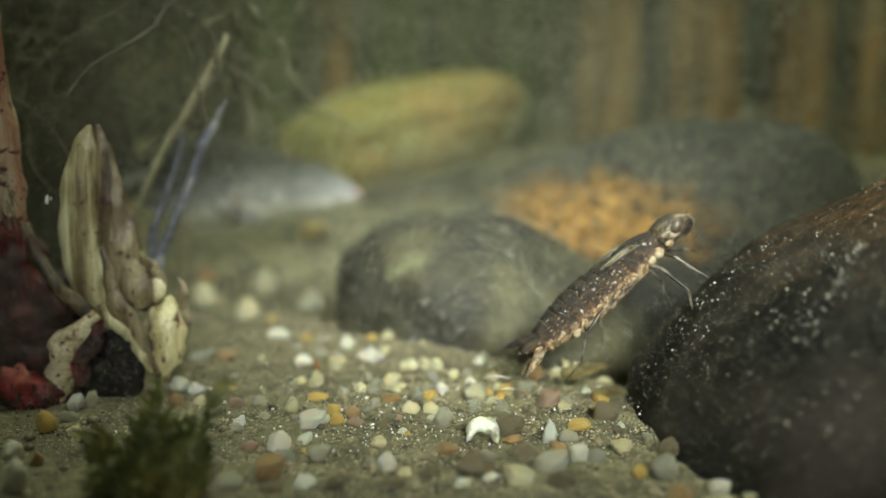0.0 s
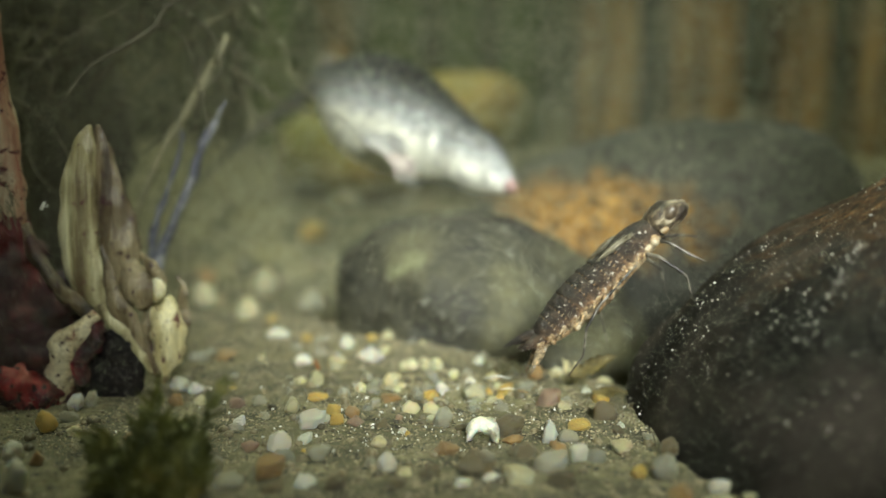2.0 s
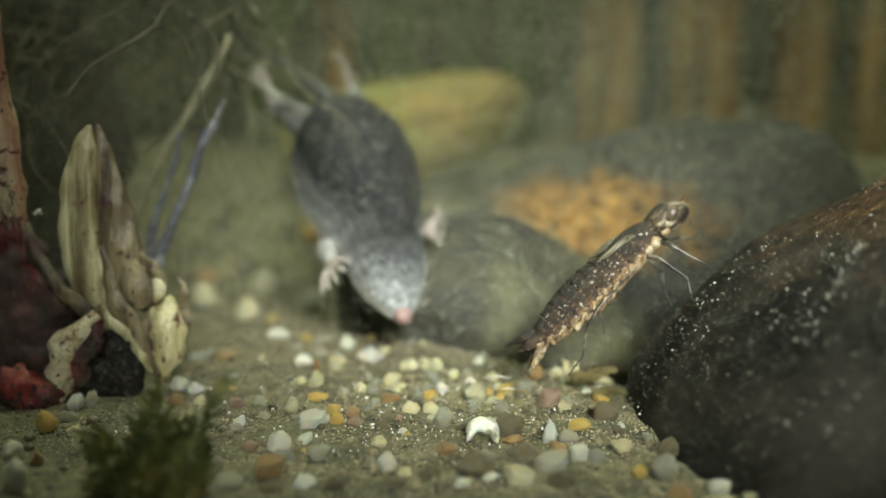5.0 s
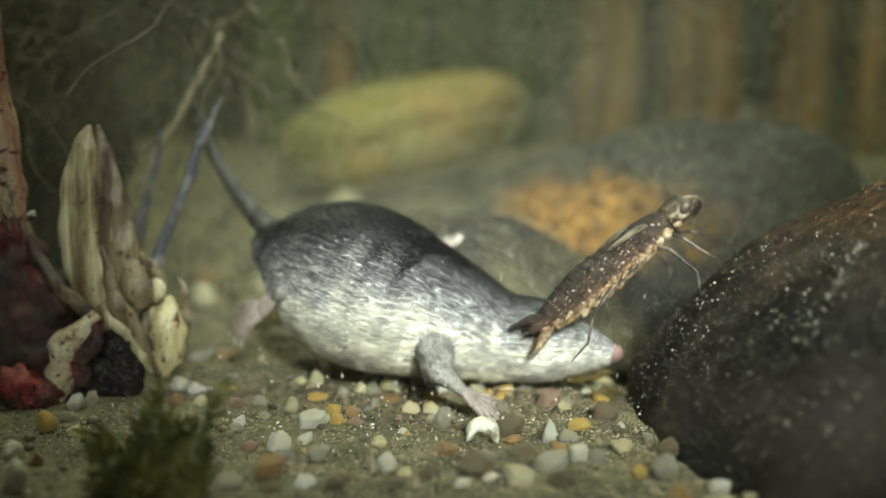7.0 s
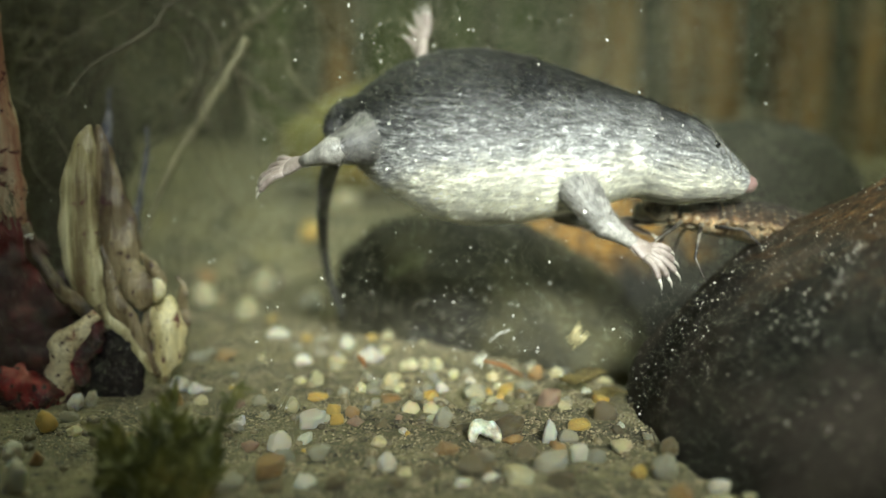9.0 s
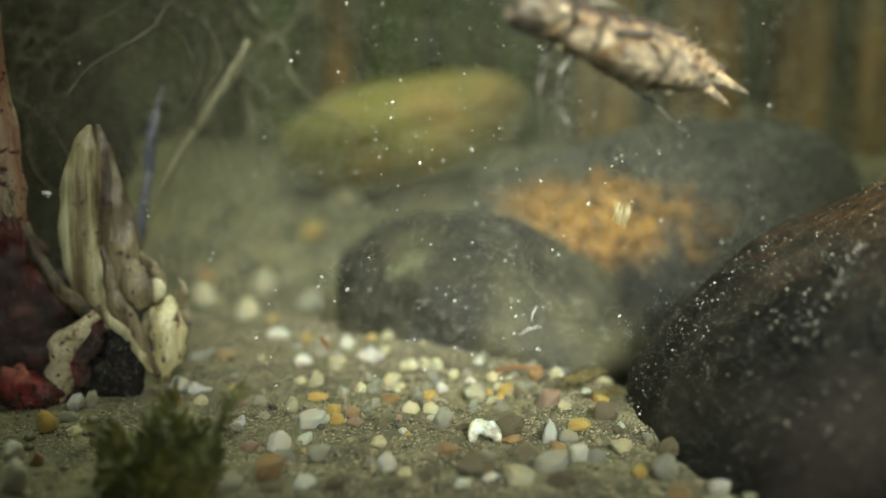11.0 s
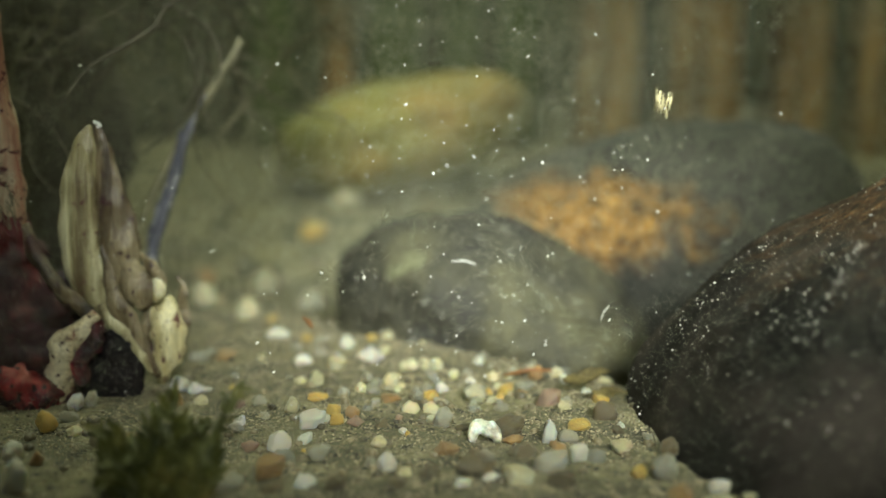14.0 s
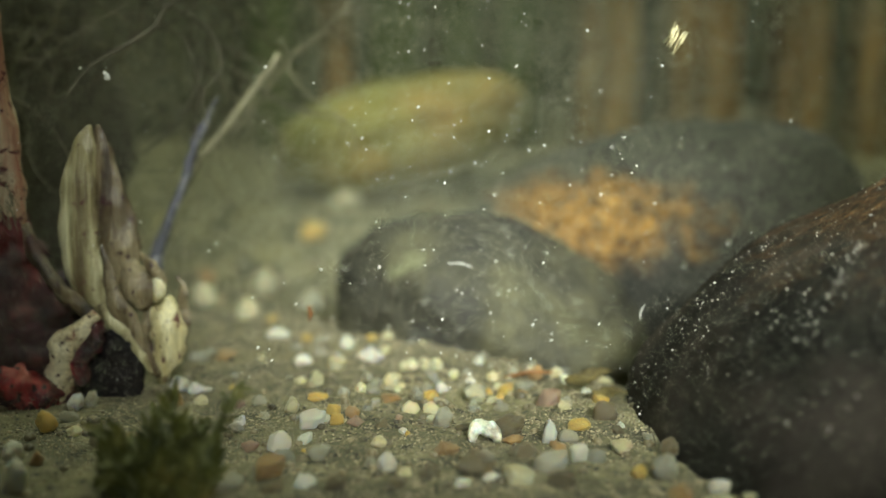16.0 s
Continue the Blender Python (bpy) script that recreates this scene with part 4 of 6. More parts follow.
def make_pebbles():
    rnd = random.Random(31)
    shapes = {}
    for kind, m in PEBBLE_MATS.items():
        shapes[kind] = []
        for s in range(9):
            me = pebble_mesh(s + 1)
            me.materials.append(m)
            shapes[kind].append(me)
    tables = {"white": PEBBLES_WHITE, "cream": PEBBLES_CREAM, "yellow": PEBBLES_YELLOW, "orange": PEBBLES_ORANGE, "pink": PEBBLES_PINK, "grey": PEBBLES_GREY, "dark": PEBBLES_DARK}
    taken = [(0.0066, -0.0455, 0.010)]  # where the bit of shell lies
    for kind, rows in tables.items():
        for x, y, w, h in rows:
            make_pebble(kind, rnd.choice(shapes[kind]), x * MM, y * MM, w * 1.06 * MM, h * 1.28 * MM, (rnd.uniform(-0.2, 0.2), rnd.uniform(-0.25, 0.25), rnd.uniform(-0.5, 0.5)), 0.22)
            taken.append((x * MM, y * MM, w * MM))
    kinds = ["grey", "cream", "grey", "orange", "grey", "white", "dark", "cream", "cream", "grey", "cream", "yellow"]
    n = 0
    while n < 132:
        x, y = rnd.uniform(-0.085, 0.055), rnd.uniform(-0.085, 0.075)
        w = rnd.uniform(0.0014, 0.0036)
        if n > 105:  # thicker along the crest of the sand
            x, y = rnd.uniform(-0.014, 0.027), rnd.uniform(-0.030, 0.002)
            w = rnd.uniform(0.0017, 0.0032)
        if y < -0.045:
            w *= 1.7
        if any((x - a) ** 2 + (y - b) ** 2 < (0.5 * (w + c)) ** 2 for a, b, c in taken):
            continue
        if -0.078 < x < -0.056 and y > -0.03 or (x > 0.02 and y > 0.0):
            continue
        kind = rnd.choice(("cream", "cream", "grey", "white", "grey") if n > 105 else kinds)
        make_pebble(kind, rnd.choice(shapes[kind]), x, y, w, w * rnd.uniform(0.6, 0.95), (rnd.uniform(-0.3, 0.3), rnd.uniform(-0.3, 0.3), rnd.uniform(0, 3)), 0.38)
        taken.append((x, y, w))
        n += 1


make_pebbles()


def white_arch():
    """A bleached, notched bit of shell on the sand."""
    bm = bmesh.new()
    pts = [(0.0022 * math.cos(a), 0, 0.0025 * math.sin(a)) for a in [math.pi * (1.05 - 1.1 * i / 13) for i in range(14)]]
    tube(bm, pts, lerp_list([0.0008, 0.0010, 0.0011, 0.0012, 0.0010], 14), 12, 1.3, 0.09)
    for v in bm.verts:
        q = v.co
        v.co = q + Vector((noise.noise(q * 500), noise.noise(q * 500 + Vector((3, 0, 0))), noise.noise(q * 500 + Vector((0, 4, 0))))) * 0.0008
    ob = part("shell_fragment", bm, PEBBLE_MATS["white"])
    ob.matrix_world = pose(0.0066, -0.0455, 0.0004, -12, 0, 6)
    return tagged(ob, "bleached white arched bit of shell", "shell")


SHELL = white_arch()


def scatter(name, material, label, count, xr, yr, size, seed, sub=1, category="gravel"):
    """Loose grains too many to count, in one mesh."""
    rnd = np.random.RandomState(seed)
    bm = bmesh.new()
    bmesh.ops.create_icosphere(bm, subdivisions=sub, radius=0.5)
    base = np.array([v.co[:] for v in bm.verts])
    tris = np.array([[v.index for v in f.verts] for f in bm.faces])
    bm.free()
    verts, faces = [], []
    for i in range(count):
        x, y = rnd.uniform(*xr), rnd.uniform(*yr)
        s = size[0] + (size[1] - size[0]) * rnd.rand() ** 2.5
        b = base * (1 + 0.3 * (rnd.rand(len(base), 1) - 0.5)) * s * np.array([1, 0.6 + 0.5 * rnd.rand(), 0.5 + 0.4 * rnd.rand()])
        a = rnd.uniform(0, 6.28)
        r = np.array([[math.cos(a), -math.sin(a), 0], [math.sin(a), math.cos(a), 0], [0, 0, 1]])
        verts.append(b @ r.T + np.array([x, y, bed(x, y) + s * 0.12]))
        faces.append(tris + i * len(base))
    me = bpy.data.meshes.new(name)
    me.from_pydata(np.concatenate(verts).tolist(), [], np.concatenate(faces).tolist())
    me.materials.append(material)
    if sub > 1:
        me.polygons.foreach_set("use_smooth", [True] * len(me.polygons))
    tagged(new(name, me), label, category, kind="stuff")


scatter("sand_grains", GRAIN, "coarse pale sand grains", 75000, (-0.085, 0.06), (-0.09, 0.06), (0.00012, 0.0006), 3, 1, "sand")
scatter("gravel", GRAVEL, "mixed brown and grey fine gravel", 1500, (-0.09, 0.06), (-0.10, 0.05), (0.0005, 0.0023), 4, 2)
scatter("far_gravel", GRAVEL, "mixed gravel on the rising sand behind", 260, (-0.12, 0.02), (0.05, 0.26), (0.001, 0.006), 5, 2)



def haze_flakes(count, near, far, bend, small, grow, seed, material):
    """Silt flakes that stand in for the haze of the murky water, in drifting clouds; flakes grow with the distance past
    the stones.
    """
    rnd = np.random.RandomState(seed)
    n = count
    y = near + (far - near) * rnd.rand(n) ** bend
    x = (rnd.rand(n) - 0.5) * 2 * (0.02 + 0.50 * (y + 0.2))
    z = 0.12 * np.maximum(0.0, y - 0.06) + 0.002 + 0.16 * rnd.rand(n)
    cloud = np.array([noise.noise(Vector((a * 22, b * 22, c * 22))) for a, b, c in zip(x, y, z)])
    keep = rnd.rand(n) < np.clip(0.62 + 0.9 * cloud, 0.15, 1.0)
    x, y, z = x[keep], y[keep], z[keep]
    n = len(x)
    size = small + grow * np.maximum(y, 0.0)
    a, b = rnd.normal(size=(n, 3)), rnd.normal(size=(n, 3))
    a /= np.linalg.norm(a, axis=1)[:, None]
    b -= a * (a * b).sum(1)[:, None]
    b /= np.linalg.norm(b, axis=1)[:, None]
    c = np.cross(a, b)
    p = np.stack([x, y, z], 1)
    s = size[:, None]
    verts = np.stack([p + a * s, p - a * 0.5 * s + b * 0.87 * s, p - a * 0.5 * s - b * 0.87 * s, p + c * 0.4 * s], 1).reshape(-1, 3)
    k = np.arange(n)[:, None] * 4
    faces = np.concatenate([k + np.array([0, 2, 1]), k + np.array([0, 1, 3]), k + np.array([1, 2, 3]), k + np.array([2, 0, 3])])
    me = bpy.data.meshes.new("haze_flakes")
    me.vertices.add(len(verts))
    me.vertices.foreach_set("co", verts.ravel())
    me.loops.add(faces.size)
    me.loops.foreach_set("vertex_index", faces.ravel().astype(np.int32))
    me.polygons.add(len(faces))
    me.polygons.foreach_set("loop_start", np.arange(0, faces.size, 3, dtype=np.int32))
    me.update(calc_edges=True)
    me.materials.append(material)
    tagged(new("haze_flakes", me), "pale silt flakes that stand in for the murky water's haze", "silt", kind="stuff")


haze_flakes(130000, -0.100, -0.050, 1.0, 0.0001, 0.0, 91, SILT_HAZE)
haze_flakes(290000, -0.006, 0.12, 1.0, 0.00014, 0.0013, 92, SILT_HAZE)
haze_flakes(95000, 0.09, 0.30, 1.3, 0.00012, 0.0012, 93, OLIVE_HAZE)
# ---- the dragonfly larva ----
def hull(bm, stations, seg=20, ripple=None):
    """A body along x from stations (x, half width, half height, z shift) in mm, with closed ends."""
    rings = []
    for x, ry, rz, dz in stations:
        ring = []
        for k in range(seg):
            w = 2 * math.pi * k / seg
            ring.append(bm.verts.new((x * MM, math.cos(w) * ry * MM, (math.sin(w) * rz + dz) * MM)))
        rings.append(ring)
    for r0, r1 in zip(rings, rings[1:]):
        for k in range(seg):
            bm.faces.new((r0[k], r0[(k + 1) % seg], r1[(k + 1) % seg], r1[k]))
    bm.faces.new(rings[0][::-1])
    bm.faces.new(rings[-1])
    bmesh.ops.recalc_face_normals(bm, faces=bm.faces[:])
    return rings


def leg(name, joints, radii, material, parent, seg=7):
    bm = bmesh.new()
    pts, rad = [], []
    for (a, b), (r0, r1) in zip(zip(joints, joints[1:]), zip(radii, radii[1:])):
        a, b = Vector(a), Vector(b)
        for k in range(4):
            f = k / 4
            pts.append(a.lerp(b, f) * MM)
            rad.append((r0 + (r1 - r0) * f) * 0.75 * MM)
    pts.append(Vector(joints[-1]) * MM)
    rad.append(radii[-1] * 0.75 * MM)
    tube(bm, pts, rad, seg)
    return part(name, bm, material, parent)


def make_nymph():
    """Head towards +x, back towards +z, 42 mm long; its middle is the origin."""
    base = thing("dragonfly_larva", "mottled brown dragonfly larva with pale spotted flanks", "insect larva")
    rnd = random.Random(8)
    # abdomen: ten overlapping plates
    shape = [(-17.5, 1.7), (-15.5, 2.5), (-13.0, 3.3), (-10.4, 3.9), (-7.7, 4.4), (-5.0, 4.6), (-2.3, 4.6), (0.4, 4.4), (2.9, 4.0), (5.0, 3.6)]
    for (x0, r0), (x1, r1) in zip(shape, shape[1:]):
        bm = bmesh.new()
        ln = x1 - x0
        hull(bm, [(x0 - 0.5, r0 * 0.80, r0 * 0.66, 0), (x0 - 0.1, r0 * 1.06, r0 * 0.96, 0), (x0 + ln * 0.35, (r0 * 0.6 + r1 * 0.4), (r0 * 0.6 + r1 * 0.4) * 0.93, 0),
                  (x0 + ln * 0.8, r1 * 1.0, r1 * 0.92, 0), (x1 + 0.3, r1 * 0.90, r1 * 0.72, 0)], 26)
        for v in bm.verts:
            v.co += Vector((0, noise.noise(v.co * 1500), noise.noise(v.co * 1500 + Vector((4, 0, 0))))) * 0.00016
        part("abdomen_plate", bm, CHITIN, base)
        for s in (-1, 1):
            bm = bmesh.new()
            xm, rm = (x0 + x1) / 2, (r0 + r1) / 2
            for k, (dx, dz) in enumerate(((-0.7, -0.30), (0.1, -0.22), (0.8, -0.34), (0.0, -0.58), (-0.6, -0.62))):
                ball(bm, ((xm + dx * ln * 0.5 + rnd.uniform(-0.2, 0.2)) * MM, s * rm * 0.90 * MM * (1 - 0.18 * (k > 2)), rm * (dz + rnd.uniform(-0.06, 0.06)) * MM), (ln * rnd.uniform(0.18, 0.34) * MM, 0.45 * MM, rnd.uniform(0.4, 0.7) * MM), 2)
            part("flank_knob", bm, CHITIN_PALE, base, "pale spotted flank knobs")
            bm = bmesh.new()
            tube(bm, mm((x0 + 0.2, s * r0 * 0.98, -r0 * 0.30), (x0 - 0.3, s * (r0 * 1.10 + 0.2), -r0 * 0.33), (x0 - 1.0, s * (r0 * 1.10 + 0.25), -r0 * 0.36)), [0.00035, 0.00028, 0.00006], 6)
            part("side_spine", bm, CHITIN, base)
    # bright points on the back edges of the plates
    for x0, r0 in shape[2:]:
        bm = bmesh.new()
        for k in range(13):
            w = radians(5 + 170 * k / 12)
            ball(bm, ((x0 - 0.1) * MM, math.cos(w) * r0 * 1.05 * MM, math.sin(w) * r0 * 0.88 * MM), (0.36 * MM, rnd.uniform(0.12, 0.22) * MM, rnd.uniform(0.12, 0.2) * MM), 1)
        part("bristle_row", bm, CHITIN_PALE, base)
    bm = bmesh.new()
    hull(bm, [(-16, 1.0, 0.6, -1.0), (-10, 2.4, 1.0, -2.0), (-2, 3.0, 1.1, -2.7), (5, 2.6, 1.1, -2.4), (9, 2.0, 0.8, -2.4)], 16)
    part("belly", bm, CHITIN_PALE, base, "cream and brown belly plates")
    # tail spines
    for y0, z0, y1, z1, x1 in ((0, 0.8, 0, 3.6, -22.4), (-0.7, -0.5, -1.8, -3.4, -22.6), (0.7, -0.5, 1.8, -3.4, -22.6), (-1.0, 0.3, -1.5, 1.0, -20.6), (1.0, 0.3, 1.5, 1.0, -20.6)):
        bm = bmesh.new()
        tube(bm, mm((-16.0, y0, z0), (-18.4, (y0 + y1) / 2, (z0 + z1) / 2), (x1, y1, z1)), [0.0014, 0.0010, 0.0001], 8)
        part("tail_spine", bm, CHITIN, base)
    # thorax
    bm = bmesh.new()
    hull(bm, [(4.6, 3.2, 3.0, 0.2), (6.0, 3.7, 3.5, 0.2), (8.0, 3.7, 3.7, 0.3), (10.2, 3.3, 3.4, 0.3), (12.0, 2.9, 2.9, 0.3), (13.4, 2.5, 2.4, 0.3)], 22)
    for v in bm.verts:
        v.co += Vector((noise.noise(v.co * 900), noise.noise(v.co * 900 + Vector((4, 0, 0))), 0)) * 0.0004
    part("thorax", bm, CHITIN, base)
    bm = bmesh.new()
    for x in (5.5, 7.6, 9.8, 11.8):
        for s in (-1, 1):
            ball(bm, (x * MM, s * 2.55 * MM, -1.1 * MM), (1.15 * MM, 0.75 * MM, 1.2 * MM), 2)
    part("thorax_side", bm, CHITIN_PALE, base, "pale thorax flanks")
    for s in (-1, 1):
        for z0, ln in ((2.5, 8.5), (2.1, 7.2)):
            bm = bmesh.new()
            tube(bm, curve_points(mm((9.5, s * 2.0, z0 + 0.2), (6.0, s * 2.7, z0 + 1.0), (9.5 - ln, s * 2.6, z0 + 1.2)), 8), lerp_list([0.0007, 0.0013, 0.0011, 0.0003], 8), 10, 0.4, 0.0, (0, 0.3, 1))
            part("wing_pad", bm, CHITIN_WING, base)
    # head
    head_bm = bmesh.new()
    hull(head_bm, [(13.0, 1.7, 1.6, 0.3), (14.2, 3.2, 2.4, 0.4), (16.2, 3.9, 2.8, 0.4), (18.2, 3.8, 2.6, 0.2), (19.8, 3.0, 2.0, -0.2), (20.9, 1.6, 1.2, -0.6)], 22)
    for v in head_bm.verts:
        d = Vector((v.co.x - 0.0165, v.co.y, v.co.z))
        v.co += d.normalized() * 0.0007 * noise.noise(v.co * 420)
    head = part("head", head_bm, CHITIN_HEAD, base, "head marbled cream and dark brown")
    for s in (-1, 1):
        bm = bmesh.new()
        ball(bm, (17.6 * MM, s * 2.75 * MM, 0.75 * MM), (1.9 * MM, 1.35 * MM, 1.5 * MM), 3)
        part("eye", bm, EYE_BROWN, head, "mottled dark eye")
        bm = bmesh.new()
        tube(bm, mm((20.0, s * 0.9, 0.6), (21.2, s * 1.2, 1.0), (22.2, s * 1.6, 1.7)), [0.00018, 0.00014, 0.00004], 5)
        part("antenna", bm, CHITIN_LEG, head)
        bm = bmesh.new()
        ball(bm, (14.6 * MM, s * 2.7 * MM, -0.9 * MM), (1.0 * MM, 0.7 * MM, 0.9 * MM), 2)
        part("cheek", bm, CHITIN_PALE, head, "white cheek patch")
    bm = bmesh.new()
    hull(bm, [(12.0, 0.9, 0.4, -1.9), (14.5, 1.2, 0.5, -2.0), (18.0, 1.9, 0.5, -1.5), (20.4, 1.7, 0.4, -1.0)], 12)
    part("mouth_mask", bm, CHITIN_PALE, head)
    for s in (-1, 1):
        if s > 0:
            leg("front_leg", [(12.5, 2.2, -1.6), (14.2, 4.2, -3.0), (18.0, 5.0, -6.0), (20.5, 5.4, -9.0)], [0.6, 0.6, 0.42, 0.12], CHITIN_LEG, base)
            leg("hind_leg", [(6.0, 2.8, -2.0), (1.0, 5.0, -2.5), (-3.5, 5.5, -6.0), (-7.0, 5.6, -12.0)], [0.5, 0.42, 0.28, 0.12], CHITIN_LEG, base)
        else:
            leg("front_leg", [(12.5, -2.2, -1.6), (13.2, -4.2, -2.8), (14.4, -5.4, -7.0), (15.6, -6.0, -10.0)], [0.6, 0.55, 0.42, 0.12], CHITIN_LEG, base)
            leg("hind_leg", [(6.0, -2.8, -2.0), (-4.0, -5.0, -2.0), (-9.0, -5.5, -3.3), (-13.0, -5.8, -6.6), (-17.5, -5.5, -7.4)], [0.5, 0.42, 0.34, 0.28, 0.12], CHITIN_LEG, base)
        leg("middle_leg", [(9.0, s * 2.6, -2.0), (9.8, s * 5.0, -3.2), (11.0, s * 6.6, -9.0), (8.6, s * 7.0, -13.5)], [0.6, 0.55, 0.38, 0.12], CHITIN_LEG, base)
    return base


LARVA = make_nymph()


# ---- the water shrew ----
def fur_on(bm, rings, count, length, rnd, lift=0.34, width=0.00010):
    """Short hairs that lie back over the hull's rings."""
    n = len(rings[0])
    quads = []
    for r0, r1 in zip(rings, rings[1:]):
        for k in range(n):
            a, b, c, d = (v.co.copy() for v in (r0[k], r0[(k + 1) % n], r1[(k + 1) % n], r1[k]))
            quads.append((a, b, c, d, (c - a).cross(d - b)))
    areas = np.array([q[4].length for q in quads])
    pick = np.random.RandomState(rnd.randint(0, 9999)).choice(len(quads), count, p=areas / areas.sum())
    centre = [sum((v.co for v in r), Vector()) / n for r in rings]
    for i in pick:
        a, b, c, d, nor = quads[i]
        u, v = rnd.random(), rnd.random()
        p = a.lerp(b, u).lerp(d.lerp(c, u), v)
        mid = centre[min(int(i // n), len(centre) - 1)]
        nor = nor.normalized()
        if nor.dot(p - mid) < 0:
            nor = -nor
        way = Vector((-1, rnd.uniform(-0.3, 0.3), rnd.uniform(-0.35, 0.15)))
        way = (way - nor * way.dot(nor)).normalized()
        tip = p + (way + nor * lift * rnd.uniform(0.4, 1.4)).normalized() * length * rnd.uniform(0.6, 1.2)
        side = way.cross(nor) * width * rnd.uniform(0.7, 1.3)
        p = p - nor * 0.0002
        bm.faces.new([bm.verts.new(q) for q in (p + side, tip, p - side)])


def furry(name, stations, count, seed, parent, material, length=0.0021, label=""):
    bm = bmesh.new()
    rnd = random.Random(seed)
    fine = []
    for i in range(len(stations) * 3 - 2):
        k, f = divmod(i, 3)
        f /= 3
        fine.append(stations[k] if f == 0 else tuple(a + (b - a) * f for a, b in zip(stations[k], stations[k + 1])))
    rings = hull(bm, fine, 36)
    fur_on(bm, rings, count, length, rnd)
    return part(name, bm, material, parent, label)


def cap(x, r, way, flat=0.92, n=4):
    """Stations of a round end at x."""
    return [(x + way * r * math.sin(math.pi / 2 * i / n), r * math.cos(math.pi / 2 * i / n) + 0.05, r * flat * math.cos(math.pi / 2 * i / n) + 0.05, 0) for i in range(1, n + 1)]


def make_thigh(name, length, root, tip, parent, seed, material, label):
    """The furry upper limb along +x, a cone that grows out of the body."""
    rnd = random.Random(seed)
    bm = bmesh.new()
    rings = hull(bm, [(-root * 0.8, root * 0.5, root * 0.45, 0), (-root * 0.45, root * 0.88, root * 0.8, 0), (0, root, root * 0.9, 0), (length * 0.3, root * 0.78 + tip * 0.22, root * 0.70 + tip * 0.2, 0),
                      (length * 0.6, root * 0.42 + tip * 0.58, root * 0.38 + tip * 0.5, 0), (length, tip, tip * 0.9, 0), (length + tip * 0.6, tip * 0.5, tip * 0.45, 0)], 18)
    fur_on(bm, rings, 3200, 0.0016, rnd)
    return part(name, bm, material, parent, label)


def make_paw(name, length, spread_deg, parent, seed, toe, limb):
    """The lower limb along +x from its joint: furry shank, bare foot with five clawed toes."""
    rnd = random.Random(seed)
    bm = bmesh.new()
    rings = hull(bm, [(-limb * 0.7, limb * 0.6, limb * 0.55, 0), (0, limb, limb * 0.9, 0), (length * 0.2, limb * 0.72, limb * 0.66, 0), (length * 0.42, 1.5, 1.2, 0), (length * 0.58, 1.2, 0.9, 0)], 14)
    fur_on(bm, rings, 900, 0.0012, rnd)
    base = part(name, bm, FUR_LIMB, parent)
    bm = bmesh.new()
    hull(bm, [(length * 0.36, 0.9, 0.8, 0), (length * 0.56, 1.3, 0.85, 0), (length * 0.74, 2.3, 0.9, 0), (length * 0.86, 2.4, 0.7, 0), (length * 0.92, 1.7, 0.4, 0)], 14)
    part("paw", bm, PAW, base, "pink bare paw")
    for i in range(5):
        a = radians((i - 2) * spread_deg)
        r = toe * (1.0 - 0.13 * abs(i - 2))
        x0, y0 = length * 0.84, (i - 2) * 0.85
        d = (math.cos(a), math.sin(a))
        bm = bmesh.new()
        tube(bm, curve_points(mm((x0, y0, 0), (x0 + d[0] * r * 0.35, y0 + d[1] * r * 0.35, 0.45), (x0 + d[0] * r * 0.7, y0 + d[1] * r * 0.7, 0.25), (x0 + d[0] * r, y0 + d[1] * r, -0.3)), 8), [0.00072, 0.00066, 0.0006, 0.00066, 0.00058, 0.0006, 0.0006, 0.0004], 8)
        part("toe", bm, PAW, base)
        bm = bmesh.new()
        tube(bm, mm((x0 + d[0] * r * 0.93, y0 + d[1] * r * 0.93, -0.2), (x0 + d[0] * (r + 0.9), y0 + d[1] * (r + 0.9), -0.6), (x0 + d[0] * (r + 1.7), y0 + d[1] * (r + 1.7), -1.2)), [0.00034, 0.00022, 0.00005], 6)
        part("claw", bm, CLAW, base, "pale claw")
    return base


ARM = (0.009, 0.0155)  # upper arm, lower arm with paw
THIGH = (0.015, 0.022)  # thigh, lower leg with foot


